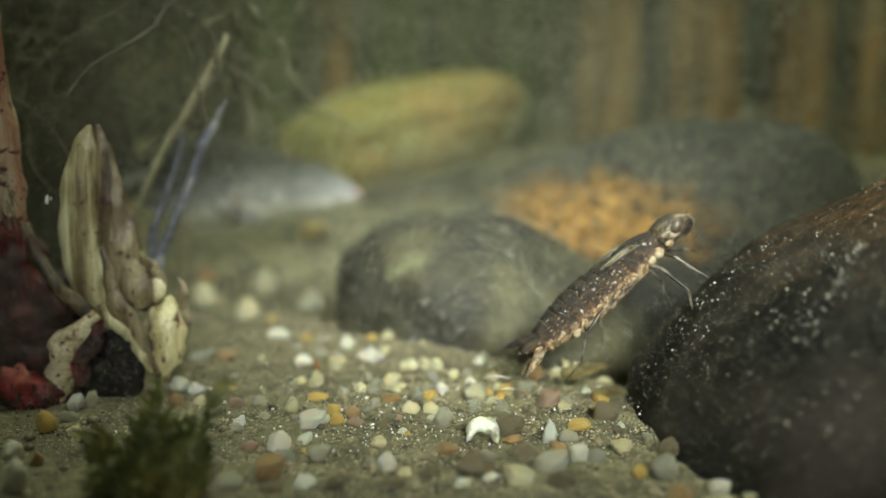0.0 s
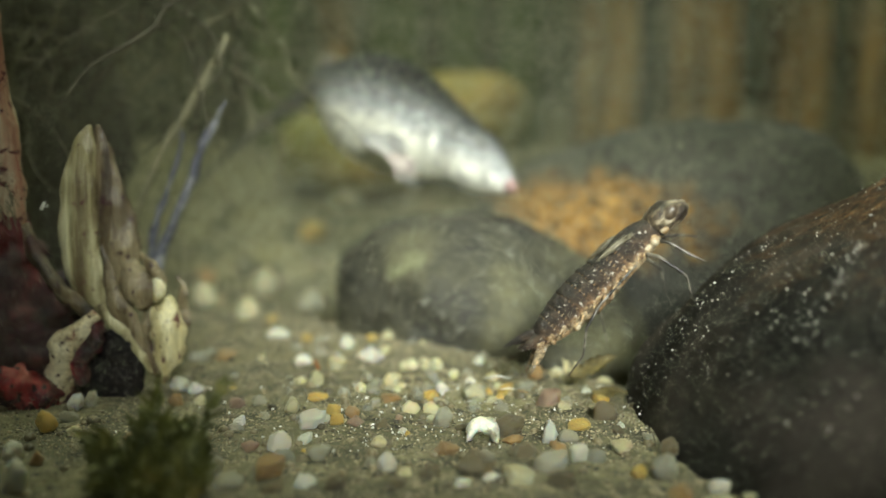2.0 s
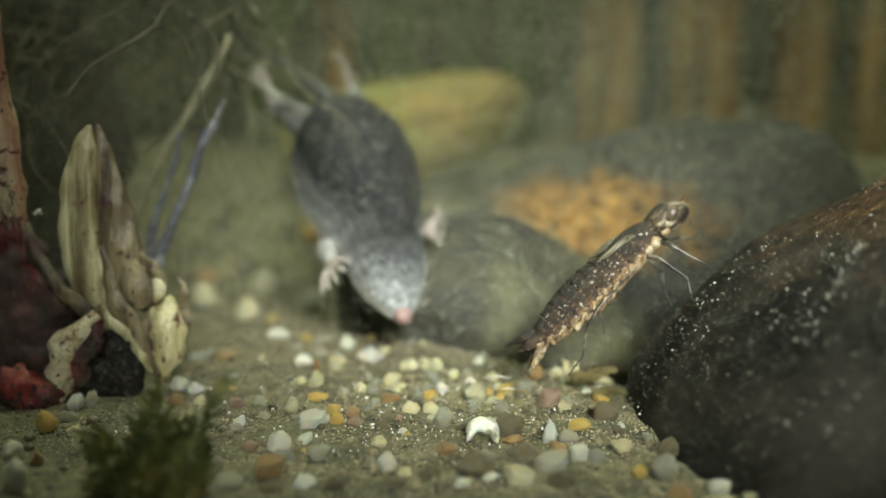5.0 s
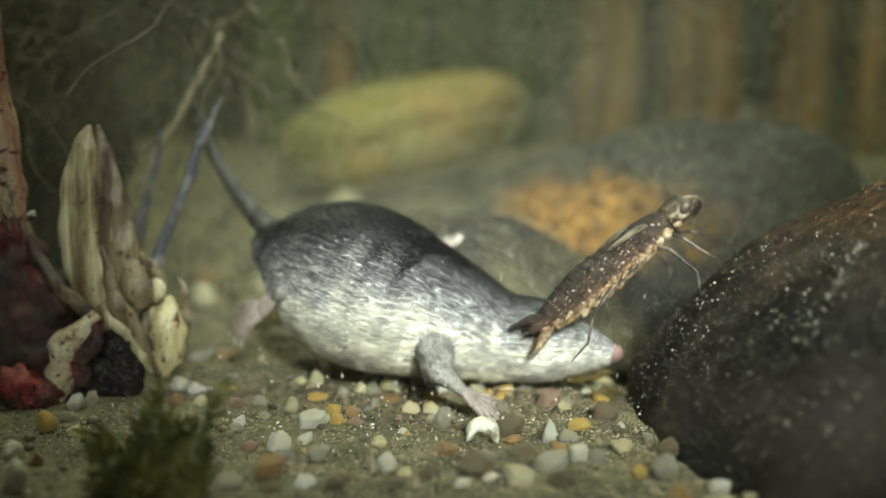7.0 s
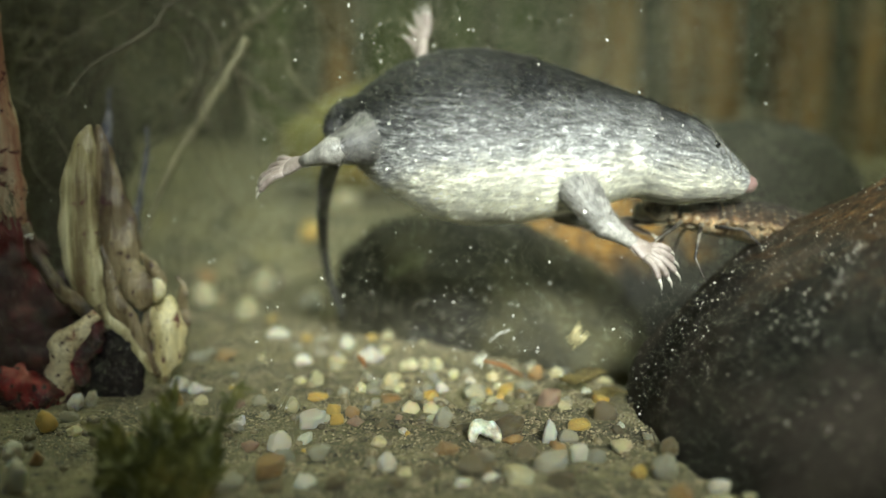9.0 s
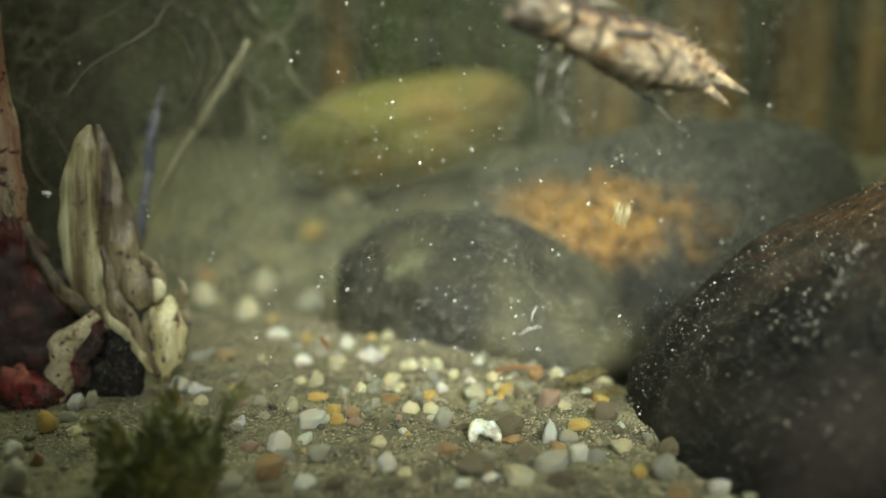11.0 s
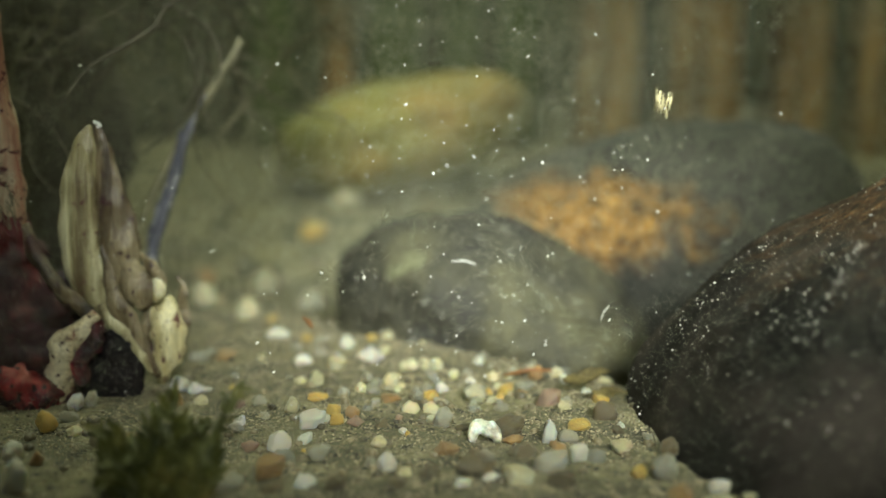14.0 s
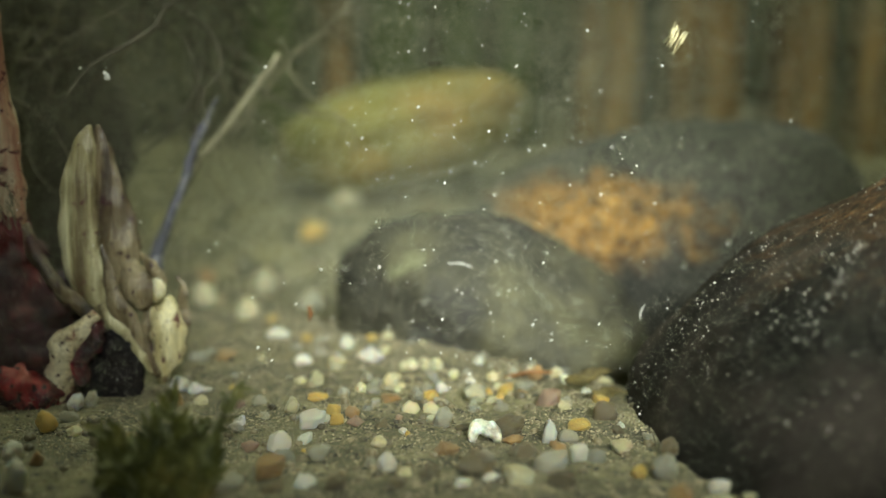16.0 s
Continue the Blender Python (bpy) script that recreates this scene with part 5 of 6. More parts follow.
def make_shrew():
    """Pieces point to +x; each one's root joint is its origin."""
    base = thing("water_shrew", "silvery grey water shrew with black back and cream belly", "shrew")
    parts = {}
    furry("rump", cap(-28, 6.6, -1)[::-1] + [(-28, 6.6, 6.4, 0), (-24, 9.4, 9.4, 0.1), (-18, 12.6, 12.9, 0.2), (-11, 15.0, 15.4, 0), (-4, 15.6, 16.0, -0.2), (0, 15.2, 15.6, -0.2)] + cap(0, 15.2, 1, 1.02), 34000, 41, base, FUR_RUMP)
    parts["chest"] = furry("chest", cap(0, 15.2, -1, 1.02)[::-1] + [(0, 15.2, 15.6, -0.2), (5, 14.4, 15.0, -0.3), (11, 13.0, 13.6, -0.3), (18, 11.2, 11.6, -0.2), (24.5, 9.4, 9.4, 0)] + cap(24.5, 9.4, 1, 0.97), 28000, 42, base, FUR)
    head = furry("head", cap(0, 9.2, -1, 0.97)[::-1] + [(0, 9.3, 9.0, 0), (5, 9.4, 8.5, 0), (10, 8.8, 8.2, -0.1), (14, 7.4, 6.9, -0.3), (17.5, 5.6, 5.3, -0.6), (21, 3.8, 3.7, -0.9), (23.5, 2.5, 2.4, -1.1)], 15000, 43, base, FUR_HEAD, 0.0013)
    parts["head"] = head
    bm = bmesh.new()
    hull(bm, [(22.0, 2.3, 2.2, -1.0), (24.0, 2.1, 1.9, -1.1), (25.4, 1.7, 1.5, -1.1), (26.0, 0.7, 0.6, -1.1)], 14)
    for s in (-1, 1):
        ball(bm, (25.0 * MM, s * 1.1 * MM, -1.2 * MM), (0.8 * MM, 0.7 * MM, 0.7 * MM), 2)
    part("nose", bm, NOSE, head, "pink nose")
    bm = bmesh.new()
    hull(bm, [(8, 2.6, 1.6, -5.2), (13, 2.0, 1.3, -5.0), (18, 1.2, 0.9, -4.6), (21.5, 0.6, 0.5, -4.3)], 12)
    part("lower_jaw", bm, TAILKEEL, head, "cream lower jaw")
    for s in (-1, 1):
        bm = bmesh.new()
        ball(bm, (13.5 * MM, s * 7.2 * MM, 1.8 * MM), (0.75 * MM, 0.5 * MM, 0.75 * MM), 3)
        part("eye", bm, EYE_BLACK, head, "tiny black eye")
        bm = bmesh.new()
        ball(bm, (1.5 * MM, s * 8.5 * MM, 2.6 * MM), (0.9 * MM, 0.4 * MM, 0.9 * MM), 2)
        part("ear_tuft", bm, CLAW, head, "white ear tuft")
        for i in range(7):
            bm = bmesh.new()
            z = -2.4 + 0.45 * i
            tube(bm, mm((19.5 - 0.5 * i, s * 2.6, z), (20.5 - i, s * 6.0, z - 0.6 + 0.5 * i), (19 - 1.5 * i, s * 10.0, z - 1.2 + 0.9 * i)), [0.00011, 0.00009, 0.00004], 4)
            part("whisker", bm, TAILKEEL, head)
    limbs = {"arm_": make_thigh("upper_arm", ARM[0] * 1000, 3.7, 2.4, base, 50, FUR_LIMB, "grey furry upper arm"), "fore_": make_paw("foreleg", 10.5, 17, base, 51, 5.8, 2.7),
             "thigh_": make_thigh("thigh", THIGH[0] * 1000, 6.3, 2.7, base, 52, FUR_HAUNCH, "grey furry haunch"), "hind_": make_paw("hind_leg", 15.0, 13, base, 53, 8.0, 2.9)}
    for limb, ob in limbs.items():
        parts[limb + "far"], parts[limb + "near"] = ob, copy_thing(ob, Matrix())
    r = 2.6
    for i in range(6):
        bm = bmesh.new()
        r1 = r * 0.80
        hull(bm, [(-0.8, r * 0.7, r * 0.8, 0), (0, r, r * 1.1, 0), (5, (r + r1) / 2, (r + r1) / 2 * 1.1, 0), (10, r1, r1 * 1.1, 0), (10.8, r1 * 0.6, r1 * 0.6, 0)], 14)
        parts["tail", i] = part("tail_segment", bm, TAILSKIN, base, "dark scaly tail")
        r = r1
    return base, parts


SHREW, SHREW_PARTS = make_shrew()


# ---- flecks of silt and plant bits that get stirred up ----
def make_flecks():
    rnd = random.Random(61)
    shapes = []
    for s in range(5):
        bm = bmesh.new()
        boulder(bm, (1, rnd.uniform(0.5, 0.8), rnd.uniform(0.4, 0.7)), s + 3, 0.5, 1)
        me = bpy.data.meshes.new("silt_fleck")
        bm.to_mesh(me)
        bm.free()
        me.materials.append(SILT)
        shapes.append(me)
    flecks = []
    for i in range(350):
        ob = new("silt_fleck", rnd.choice(shapes))
        r = 0.00016 + 0.00028 * rnd.random() ** 2.5
        ob.scale = (r, r, r)
        tagged(ob, "tiny pale fleck of stirred-up silt in the water", "silt", "silt flecks")
        flecks.append(ob)
    return flecks


FLECKS = make_flecks()


def sliver(name, length, radius, material, label, kink=0.1):
    bm = bmesh.new()
    tube(bm, mm((-length / 2, 0, 0), (0, 0, kink * length), (length / 2, 0, 0)), [radius * MM * 0.6, radius * MM, radius * MM * 0.4], 6, 0.5)
    return tagged(part(name, bm, material), label, "plant bit")


SLIVER = sliver("straw_bit", 5.0, 0.20, SILT, "pale straw bit drifting over the stone")
SLIVER_SMALL = sliver("straw_bit", 3.2, 0.15, SILT, "short pale straw bit in the water")
TWIG = sliver("twig_bit", 10.0, 0.5, BROWN_FLECK, "rust-brown twig bit by the stone's foot", 0.06)
HUSK = sliver("seed_husk", 3.0, 0.55, BROWN_FLECK, "small reddish brown seed husk over the sand")


def fluff(name, size, seed, label, material):
    rnd = random.Random(seed)
    bm = bmesh.new()
    for i in range(15):
        a = Vector((rnd.uniform(-1, 1), rnd.uniform(-0.5, 0.5), rnd.uniform(-1, 1))) * size * 0.35 * MM
        b = a + Vector((rnd.uniform(-0.2, 0.2), 0, rnd.uniform(0.7, 1.4))) * size * 0.6 * MM
        tube(bm, [a, (a + b) / 2 + Vector((0.0001, 0, 0)), b], [0.00010, 0.00017, 0.00008], 5)
    return tagged(part(name, bm, material), label, "plant bit")


TUFT = fluff("plant_tuft", 4.0, 3, "pale yellow torn tuft of plant fibre", STRAW_PALE)
SPECK = fluff("fibre_speck", 1.5, 4, "white speck of fibre drifting by the shoot", SILT)

# ---- where the shrew's joints, feet and tail and the larva are, in mm, by seconds ----
SPINE_A = [
    (0, (-110.3, 126.0, 31.6), (-75.9, 120.0, 32.0), (-52.5, 116.0, 31.3), (-29.5, 112.0, 29.8), (0, 0.1, 1)),
    (0.5, (-79.6, 116.0, 34.5), (-47.7, 110.0, 35.8), (-23.5, 106.0, 33.0), (0.2, 100.0, 32.5), (0, 0.1, 1)),
    (1, (-62.3, 110.0, 39.5), (-27.8, 104.0, 39.8), (-1.6, 100.0, 39.5), (21.0, 92.0, 39.9), (0, 0.1, 1)),
    (1.5, (-53.3, 106.0, 42.4), (-22.8, 98.0, 43.1), (3.7, 94.0, 40.0), (24.8, 86.0, 38.7), (0, 0.2, 1)),
    (2, (-35.4, 96.0, 63.6), (-13.8, 78.0, 53.7), (1.7, 64.0, 46.0), (14.3, 50.0, 39.1), (0.3, 0.6, 0.8)),
    (2.5, (-17.3, 84.0, 66.5), (-7.6, 62.0, 55.3), (2.3, 44.0, 48.6), (14.4, 30.0, 45.3), (0.45, 0.35, 0.8)),
]
SPINE_B = [
    (3, (-12.0, 99.0, 79.1), (1.7, 71.2, 65.2), (6.8, 51.7, 51.3), (9.0, 30.0, 37.1), (0.05, -0.6, 1)),
    (3.5, (-7.3, 84.7, 86.0), (2.4, 57.4, 68.1), (7.2, 40.5, 51.1), (11.0, 20.0, 35.5), (0, -0.55, 1)),
    (4, (2.5, 67.5, 90.2), (7.6, 41.9, 68.3), (4.8, 26.6, 49.4), (-3.1, 14.0, 28.1), (-0.1, -0.7, 0.8)),
    (4.2, (8.5, 63.6, 86.7), (5.3, 37.4, 65.3), (-1.2, 23.6, 46.1), (-11.6, 10.0, 26.5), (-0.2, -0.7, 0.8)),
    (5.2, (-37.6, 66.8, 50.3), (-23.8, 42.8, 30.6), (-12.7, 24.4, 18.9), (-1.7, 4.0, 7.1), (0.3, -0.1, 1)),
    (6.3, (-45.2, 20.4, 34.2), (-22.7, 4.0, 14.6), (-1.7, -4.0, 4.7), (18.2, -10.0, 0.2), (0.15, 0.45, 1)),
]
SPINE_C = [
    (6.5, (-44.7, 17.5, 31.8), (-19.8, 0.0, 16.7), (6.0, -8.0, 6.0), (28.2, -13.0, 1.7), (0.15, 0.45, 1)),
    (6.8, (-41.5, 7.1, 26.7), (-13.0, -8.0, 15.8), (13.3, -12.0, 7.1), (39.2, -15.0, 4.8), (0.1, 0.65, 1)),
    (7, (-39.0, 6.7, 26.7), (-12.8, -14.0, 19.9), (10.8, -15.0, 10.6), (36.2, -15.0, 8.3), (0, 0.75, 1)),
    (7.2, (-35.1, -1.4, 26.6), (-10.0, -24.0, 22.3), (8.2, -22.0, 17.4), (25.6, 0.0, 12.6), (0, 0.65, 1)),
    (7.5, (-28.9, 1.4, 28.7), (-8.8, -26.0, 27.0), (9.1, -24.0, 24.3), (27.6, -2.0, 22.5), (0, 0.5, 1)),
    (7.8, (-36.4, -5.7, 37.2), (-9.8, -26.0, 31.0), (10.9, -26.0, 29.1), (28.2, -24.0, 37.5), (0, 0.4, 1)),
]
SPINE_D = [
    (8, (-39.9, -16.0, 39.3), (-8.9, -24.0, 33.9), (14.3, -24.0, 34.3), (38.2, -24.0, 39.4), (0, 0.4, 1)),
    (8.2, (-33.3, -16.0, 42.0), (-3.1, -24.0, 35.7), (22.7, -24.0, 39.2), (43.7, -22.0, 45.6), (0, 0.5, 1)),
    (8.5, (-29.2, -14.0, 44.1), (4.0, -24.0, 39.9), (31.0, -24.0, 41.5), (54.3, -20.0, 43.1), (0, 0.5, 1)),
    (8.8, (-24.6, -14.0, 49.0), (7.9, -24.0, 46.7), (35.1, -24.0, 45.7), (56.5, -20.0, 42.5), (0, 0.45, 1)),
    (9, (-21.5, -12.0, 52.2), (10.0, -24.0, 50.5), (37.1, -24.0, 48.6), (58.2, -20.0, 42.5), (0, 0.35, 1)),
    (9.2, (-19.2, -12.0, 58.8), (9.9, -24.0, 55.5), (34.9, -24.0, 52.4), (52.2, -20.0, 43.1), (0, 0.5, 1)),
]
SPINE_E = [
    (10.1, (1.5, -38.0, 107.2), (15.6, -44.0, 90.2), (26.2, -46.0, 78.7), (33.9, -45.0, 68.4), (0, 0.6, 0.6)),
    (11.3, (14.0, -44.0, 142.0), (15.7, -52.0, 113.6), (17.1, -50.0, 95.3), (16.4, -62.0, 72.8), (0, 1, 0.1)),
    (12, (14.1, -44.0, 138.1), (15.8, -52.0, 109.7), (16.9, -52.0, 90.8), (16.3, -62.0, 68.5), (0, 1, 0.1)),
    (12.5, (13.3, -44.0, 135.8), (14.6, -52.0, 107.4), (15.5, -52.0, 88.4), (14.1, -62.0, 66.0), (0, 1, 0.1)),
    (12.8, (10.7, -44.0, 137.3), (12.5, -52.0, 108.9), (13.6, -52.0, 90.0), (11.7, -62.0, 67.7), (0, 1, 0.1)),
    (13, (6.4, -44.0, 138.9), (8.7, -52.0, 110.5), (9.7, -52.0, 91.6), (6.9, -62.0, 68.9), (0, 1, 0.1)),
]
SPINE_F = [
    (13.5, (-7.0, -46.0, 145.4), (-4.4, -52.0, 119.7), (-3.5, -58.0, 99.3), (-7.2, -66.0, 78.6), (0, 1, 0.1)),
    (14.2, (-15.0, -45.0, 171.8), (-12.4, -50.0, 146.7), (-11.4, -55.0, 125.7), (-15.2, -60.0, 105.3), (0, 1, 0.1)),
    (16, (-18.8, -45.0, 186.0), (-16.2, -50.0, 161.0), (-15.2, -55.0, 140.1), (-18.8, -60.0, 119.7), (0, 1, 0.1)),
]
SPINE = SPINE_A + SPINE_B + SPINE_C + SPINE_D + SPINE_E + SPINE_F
FEET_A = [
    (0, (-63.6, 110.0, 27.2), (-62.3, 95.0, 28.5), (-130.4, 130.0, 29.7), (-122.6, 110.0, 30.3)),
    (0.5, (-31.5, 104.0, 27.7), (-31.8, 90.0, 28.4), (-101.8, 120.0, 27.6), (-95.5, 100.0, 29.3)),
    (1, (-2.5, 98.0, 33.9), (-15.9, 84.0, 34.1), (-85.0, 115.0, 34.6), (-81.4, 95.0, 35.0)),
    (1.5, (10.5, 90.0, 39.7), (-10.4, 72.0, 34.2), (-69.5, 105.0, 38.9), (-67.0, 90.0, 37.9)),
    (2, (11.0, 62.0, 39.9), (-7.3, 52.0, 38.4), (-41.2, 115.0, 71.4), (-32.5, 100.0, 57.6)),
    (2.5, (2.3, 38.0, 38.9), (-7.0, 40.0, 36.6), (-22.5, 110.0, 69.3), (-17.7, 90.0, 64.2)),
    (3, (19.1, 34.0, 48.1), (-9.2, 34.0, 43.7), (-33.4, 110.0, 69.3), (-47.2, 95.0, 71.2)),
]
FEET_B = [
    (3.5, (26.4, 42.0, 62.0), (-20.5, 40.0, 45.1), (-30.4, 110.0, 84.4), (-33.8, 100.0, 80.9)),
    (4, (33.0, 30.0, 68.5), (-10.9, 18.0, 35.7), (36.2, 90.0, 89.9), (-33.2, 95.0, 85.5)),
    (4.2, (29.1, 30.0, 61.7), (-13.3, 15.0, 38.5), (29.6, 90.0, 88.2), (-38.4, 95.0, 83.8)),
    (5.2, (10.1, 20.0, 19.6), (-17.5, 0.0, 11.7), (-37.8, 90.0, 78.4), (-56.0, 70.0, 62.8)),
    (6.3, (2.2, 22.0, 7.0), (5.3, -14.0, 0.2), (-27.3, 52.0, 56.5), (-57.6, 20.0, 18.2)),
    (6.5, (8.1, 18.0, 9.9), (13.0, -18.0, 0.8), (-38.8, 50.0, 56.4), (-53.3, 14.0, 21.8)),
    (6.8, (11.2, 16.0, 14.3), (-6.8, -26.0, 3.2), (-11.4, 26.0, 27.1), (-55.6, 8.0, 21.5)),
]
FEET_C = [
    (7, (20.5, 2.0, -0.1), (10.9, -34.0, -0.8), (4.1, 18.0, 26.5), (-43.5, -14.0, 11.3)),
    (7.2, (25.3, -8.0, 6.9), (8.5, -40.0, 2.3), (-15.0, 16.0, 27.4), (-36.0, -24.0, 4.8)),
    (7.5, (23.8, -10.0, 9.2), (15.0, -44.0, 2.1), (-36.6, 14.0, 20.5), (-26.8, -20.0, 7.1)),
    (7.8, (18.3, -6.0, 15.4), (10.5, -38.0, 6.8), (-29.1, 18.0, 38.3), (-48.1, -18.0, 26.2)),
    (8, (14.3, 4.0, 22.1), (-0.9, -36.0, 13.9), (2.9, 8.0, 52.3), (-66.6, -20.0, 36.4)),
    (8.2, (5.6, 6.0, 47.8), (-1.4, -38.0, 27.9), (-8.1, 16.0, 63.8), (-42.0, -22.0, 33.9)),
    (8.5, (14.1, 6.0, 50.2), (17.7, -38.0, 25.7), (-21.9, 14.0, 59.3), (-55.5, -20.0, 32.0)),
]
FEET_D = [
    (8.8, (29.5, 4.0, 57.4), (39.2, -40.0, 27.3), (6.9, 14.0, 77.7), (-42.3, -20.0, 38.0)),
    (9, (44.5, -8.0, 29.9), (40.6, -40.0, 27.8), (-5.4, 12.0, 78.7), (-35.7, -20.0, 42.5)),
    (9.2, (46.7, -8.0, 32.2), (46.6, -38.0, 37.3), (-15.2, 12.0, 78.7), (-44.4, -20.0, 39.1)),
    (10.1, (33.2, -30.0, 68.7), (21.7, -55.0, 64.2), (-13.8, -30.0, 102.5), (-15.6, -50.0, 93.7)),
    (11.3, (23.8, -60.0, 78.1), (8.4, -75.0, 73.5), (25.1, -30.0, 163.0), (6.1, -50.0, 149.6)),
    (12.5, (22.3, -60.0, 75.8), (6.9, -75.0, 72.1), (23.4, -30.0, 159.8), (3.7, -50.0, 146.7)),
    (12.8, (18.3, -60.0, 73.4), (2.2, -78.0, 67.9), (20.6, -30.0, 159.8), (1.3, -50.0, 146.7)),
]
FEET_E = [
    (13, (12.7, -60.0, 68.7), (4.0, -78.0, 66.2), (16.0, -30.0, 161.4), (-1.9, -50.0, 148.2)),
    (14.2, (-7.5, -55.0, 118.4), (-18.2, -65.0, 111.2), (-8.3, -30.0, 198.7), (-22.1, -50.0, 180.4)),
    (16, (-11.3, -55.0, 133.0), (-21.6, -65.0, 124.9), (-12.5, -30.0, 213.7), (-25.6, -50.0, 193.8)),
]
FEET = FEET_A + FEET_B + FEET_C + FEET_D + FEET_E
TAIL_A = [
    (0, (-136.2, 135.0, 33.3), (-160.6, 145.0, 34.7)),
    (0.5, (-104.0, 122.0, 36.1), (-128.9, 132.0, 35.5)),
    (1, (-85.7, 118.0, 36.3), (-112.9, 125.0, 32.0)),
    (1.5, (-72.9, 112.0, 39.4), (-97.3, 118.0, 30.6)),
    (2, (-61.5, 112.0, 50.4), (-76.2, 110.0, 35.8)),
    (2.5, (-48.2, 125.0, 71.9), (-65.8, 125.0, 55.0)),
    (3, (-31.9, 135.0, 90.6), (-47.8, 140.0, 105.4)),
    (3.5, (-42.7, 125.0, 61.6), (-60.9, 130.0, 60.7)),
    (4, (-30.9, 125.0, 88.6), (-46.1, 120.0, 49.4)),
    (4.2, (-26.7, 120.0, 89.9), (-45.9, 120.0, 58.7)),
    (5.2, (-61.9, 100.0, 75.8), (-79.8, 110.0, 87.0)),
    (6.3, (-43.7, 60.0, 47.4), (-23.1, 72.0, 52.6)),
    (6.5, (-37.5, 60.0, 47.4), (-18.4, 74.0, 52.6)),
]
TAIL_B = [
    (6.8, (-53.0, 32.0, 37.2), (-50.2, 40.0, 48.0)),
    (7, (-52.1, 22.0, 38.0), (-55.4, 30.0, 53.6)),
    (7.2, (-51.5, 14.0, 38.6), (-61.4, 24.0, 49.8)),
    (7.5, (-50.2, 14.0, 37.3), (-69.3, 24.0, 49.8)),
    (7.8, (-56.2, 8.0, 39.7), (-69.1, 14.0, 42.4)),
    (8, (-56.3, 0.0, 43.2), (-73.4, 8.0, 42.1)),
    (8.2, (-50.1, -6.0, 41.9), (-66.1, 0.0, 36.1)),
    (8.5, (-48.2, -4.0, 42.3), (-63.2, 2.0, 34.7)),
    (8.8, (-21.3, -2.0, 67.6), (-9.7, 0.0, 75.7)),
    (9, (-27.2, 4.0, 39.4), (-23.0, 8.0, 27.8)),
    (9.2, (-20.2, -2.0, 42.2), (-16.9, 2.0, 21.2)),
    (10.1, (-14.0, -25.0, 122.4), (-29.2, -15.0, 128.2)),
    (11.3, (14.1, -30.0, 167.1), (10.7, -25.0, 186.9)),
]
TAIL_C = [
    (12.5, (10.6, -30.0, 161.4), (7.0, -25.0, 181.2)),
    (14.2, (-17.9, -30.0, 198.7), (-23.6, -25.0, 218.4)),
    (16, (-22.9, -30.0, 213.7), (-28.5, -25.0, 233.5)),
]
TAIL = TAIL_A + TAIL_B + TAIL_C
NYMPH_A = [
    (0, (15.3, -26.0, 10.1), (45.3, -20.0, 34.5)),
    (0.5, (15.3, -26.0, 10.1), (45.3, -20.0, 35.6)),
    (1, (15.1, -26.0, 10.1), (45.4, -20.0, 36.5)),
    (1.5, (15.0, -26.0, 10.1), (45.5, -20.0, 37.1)),
    (2, (15.0, -26.0, 10.1), (44.8, -20.0, 37.9)),
    (4.2, (15.0, -26.0, 10.1), (44.9, -20.0, 37.4)),
    (6.3, (15.5, -26.0, 11.7), (45.7, -20.0, 37.4)),
    (6.5, (16.2, -26.0, 12.5), (45.7, -20.0, 37.1)),
    (7, (17.4, -26.0, 14.8), (45.9, -20.0, 37.3)),
    (7.2, (21.2, -26.0, 19.0), (45.8, -20.0, 36.9)),
    (7.5, (22.7, -26.0, 24.9), (46.0, -20.0, 37.9)),
    (7.7, (32.0, -26.0, 31.2), (52.2, 8.0, 37.2)),
    (7.8, (38.1, -26.0, 34.9), (48.1, 12.0, 38.8)),
    (8, (49.4, 10.0, 42.6), (45.9, -22.0, 35.5)),
]
NYMPH_B = [
    (8.2, (64.7, -10.0, 26.7), (44.6, -20.0, 39.1)),
    (8.5, (68.6, -16.0, 27.8), (46.8, -18.0, 38.9)),
    (9, (68.8, -12.0, 32.7), (48.5, -14.0, 35.2)),
    (9.2, (69.3, -12.0, 32.7), (47.9, -14.0, 36.9)),
    (10.1, (50.8, -40.0, 66.2), (22.8, -52.0, 70.3)),
    (11.3, (41.7, -52.0, 59.3), (10.5, -72.0, 67.9)),
    (11.5, (42.5, -52.0, 61.0), (8.6, -72.0, 66.8)),
    (11.8, (38.5, -52.0, 64.4), (6.3, -72.0, 65.7)),
    (12, (36.0, -52.0, 65.4), (4.6, -72.0, 62.8)),
    (12.2, (34.7, -52.0, 66.1), (4.6, -72.0, 60.2)),
    (12.5, (34.8, -52.0, 65.1), (3.1, -72.0, 60.6)),
    (12.8, (31.0, -52.0, 68.6), (2.3, -72.0, 60.2)),
    (13, (25.6, -58.0, 70.9), (-1.3, -86.0, 61.9)),
    (13.2, (11.8, -56.0, 69.9), (-13.5, -80.0, 67.1)),
]
NYMPH_C = [
    (13.3, (7.3, -54.0, 68.0), (-13.3, -75.0, 70.7)),
    (13.4, (5.7, -50.0, 66.6), (-13.1, -70.0, 71.4)),
    (13.6, (1.0, -45.0, 65.7), (-17.3, -60.0, 71.8)),
    (14, (-11.4, -45.0, 86.6), (-27.4, -60.0, 88.0)),
    (16, (-10.2, -45.0, 121.9), (-29.8, -60.0, 113.3)),
]
NYMPH = NYMPH_A + NYMPH_B + NYMPH_C


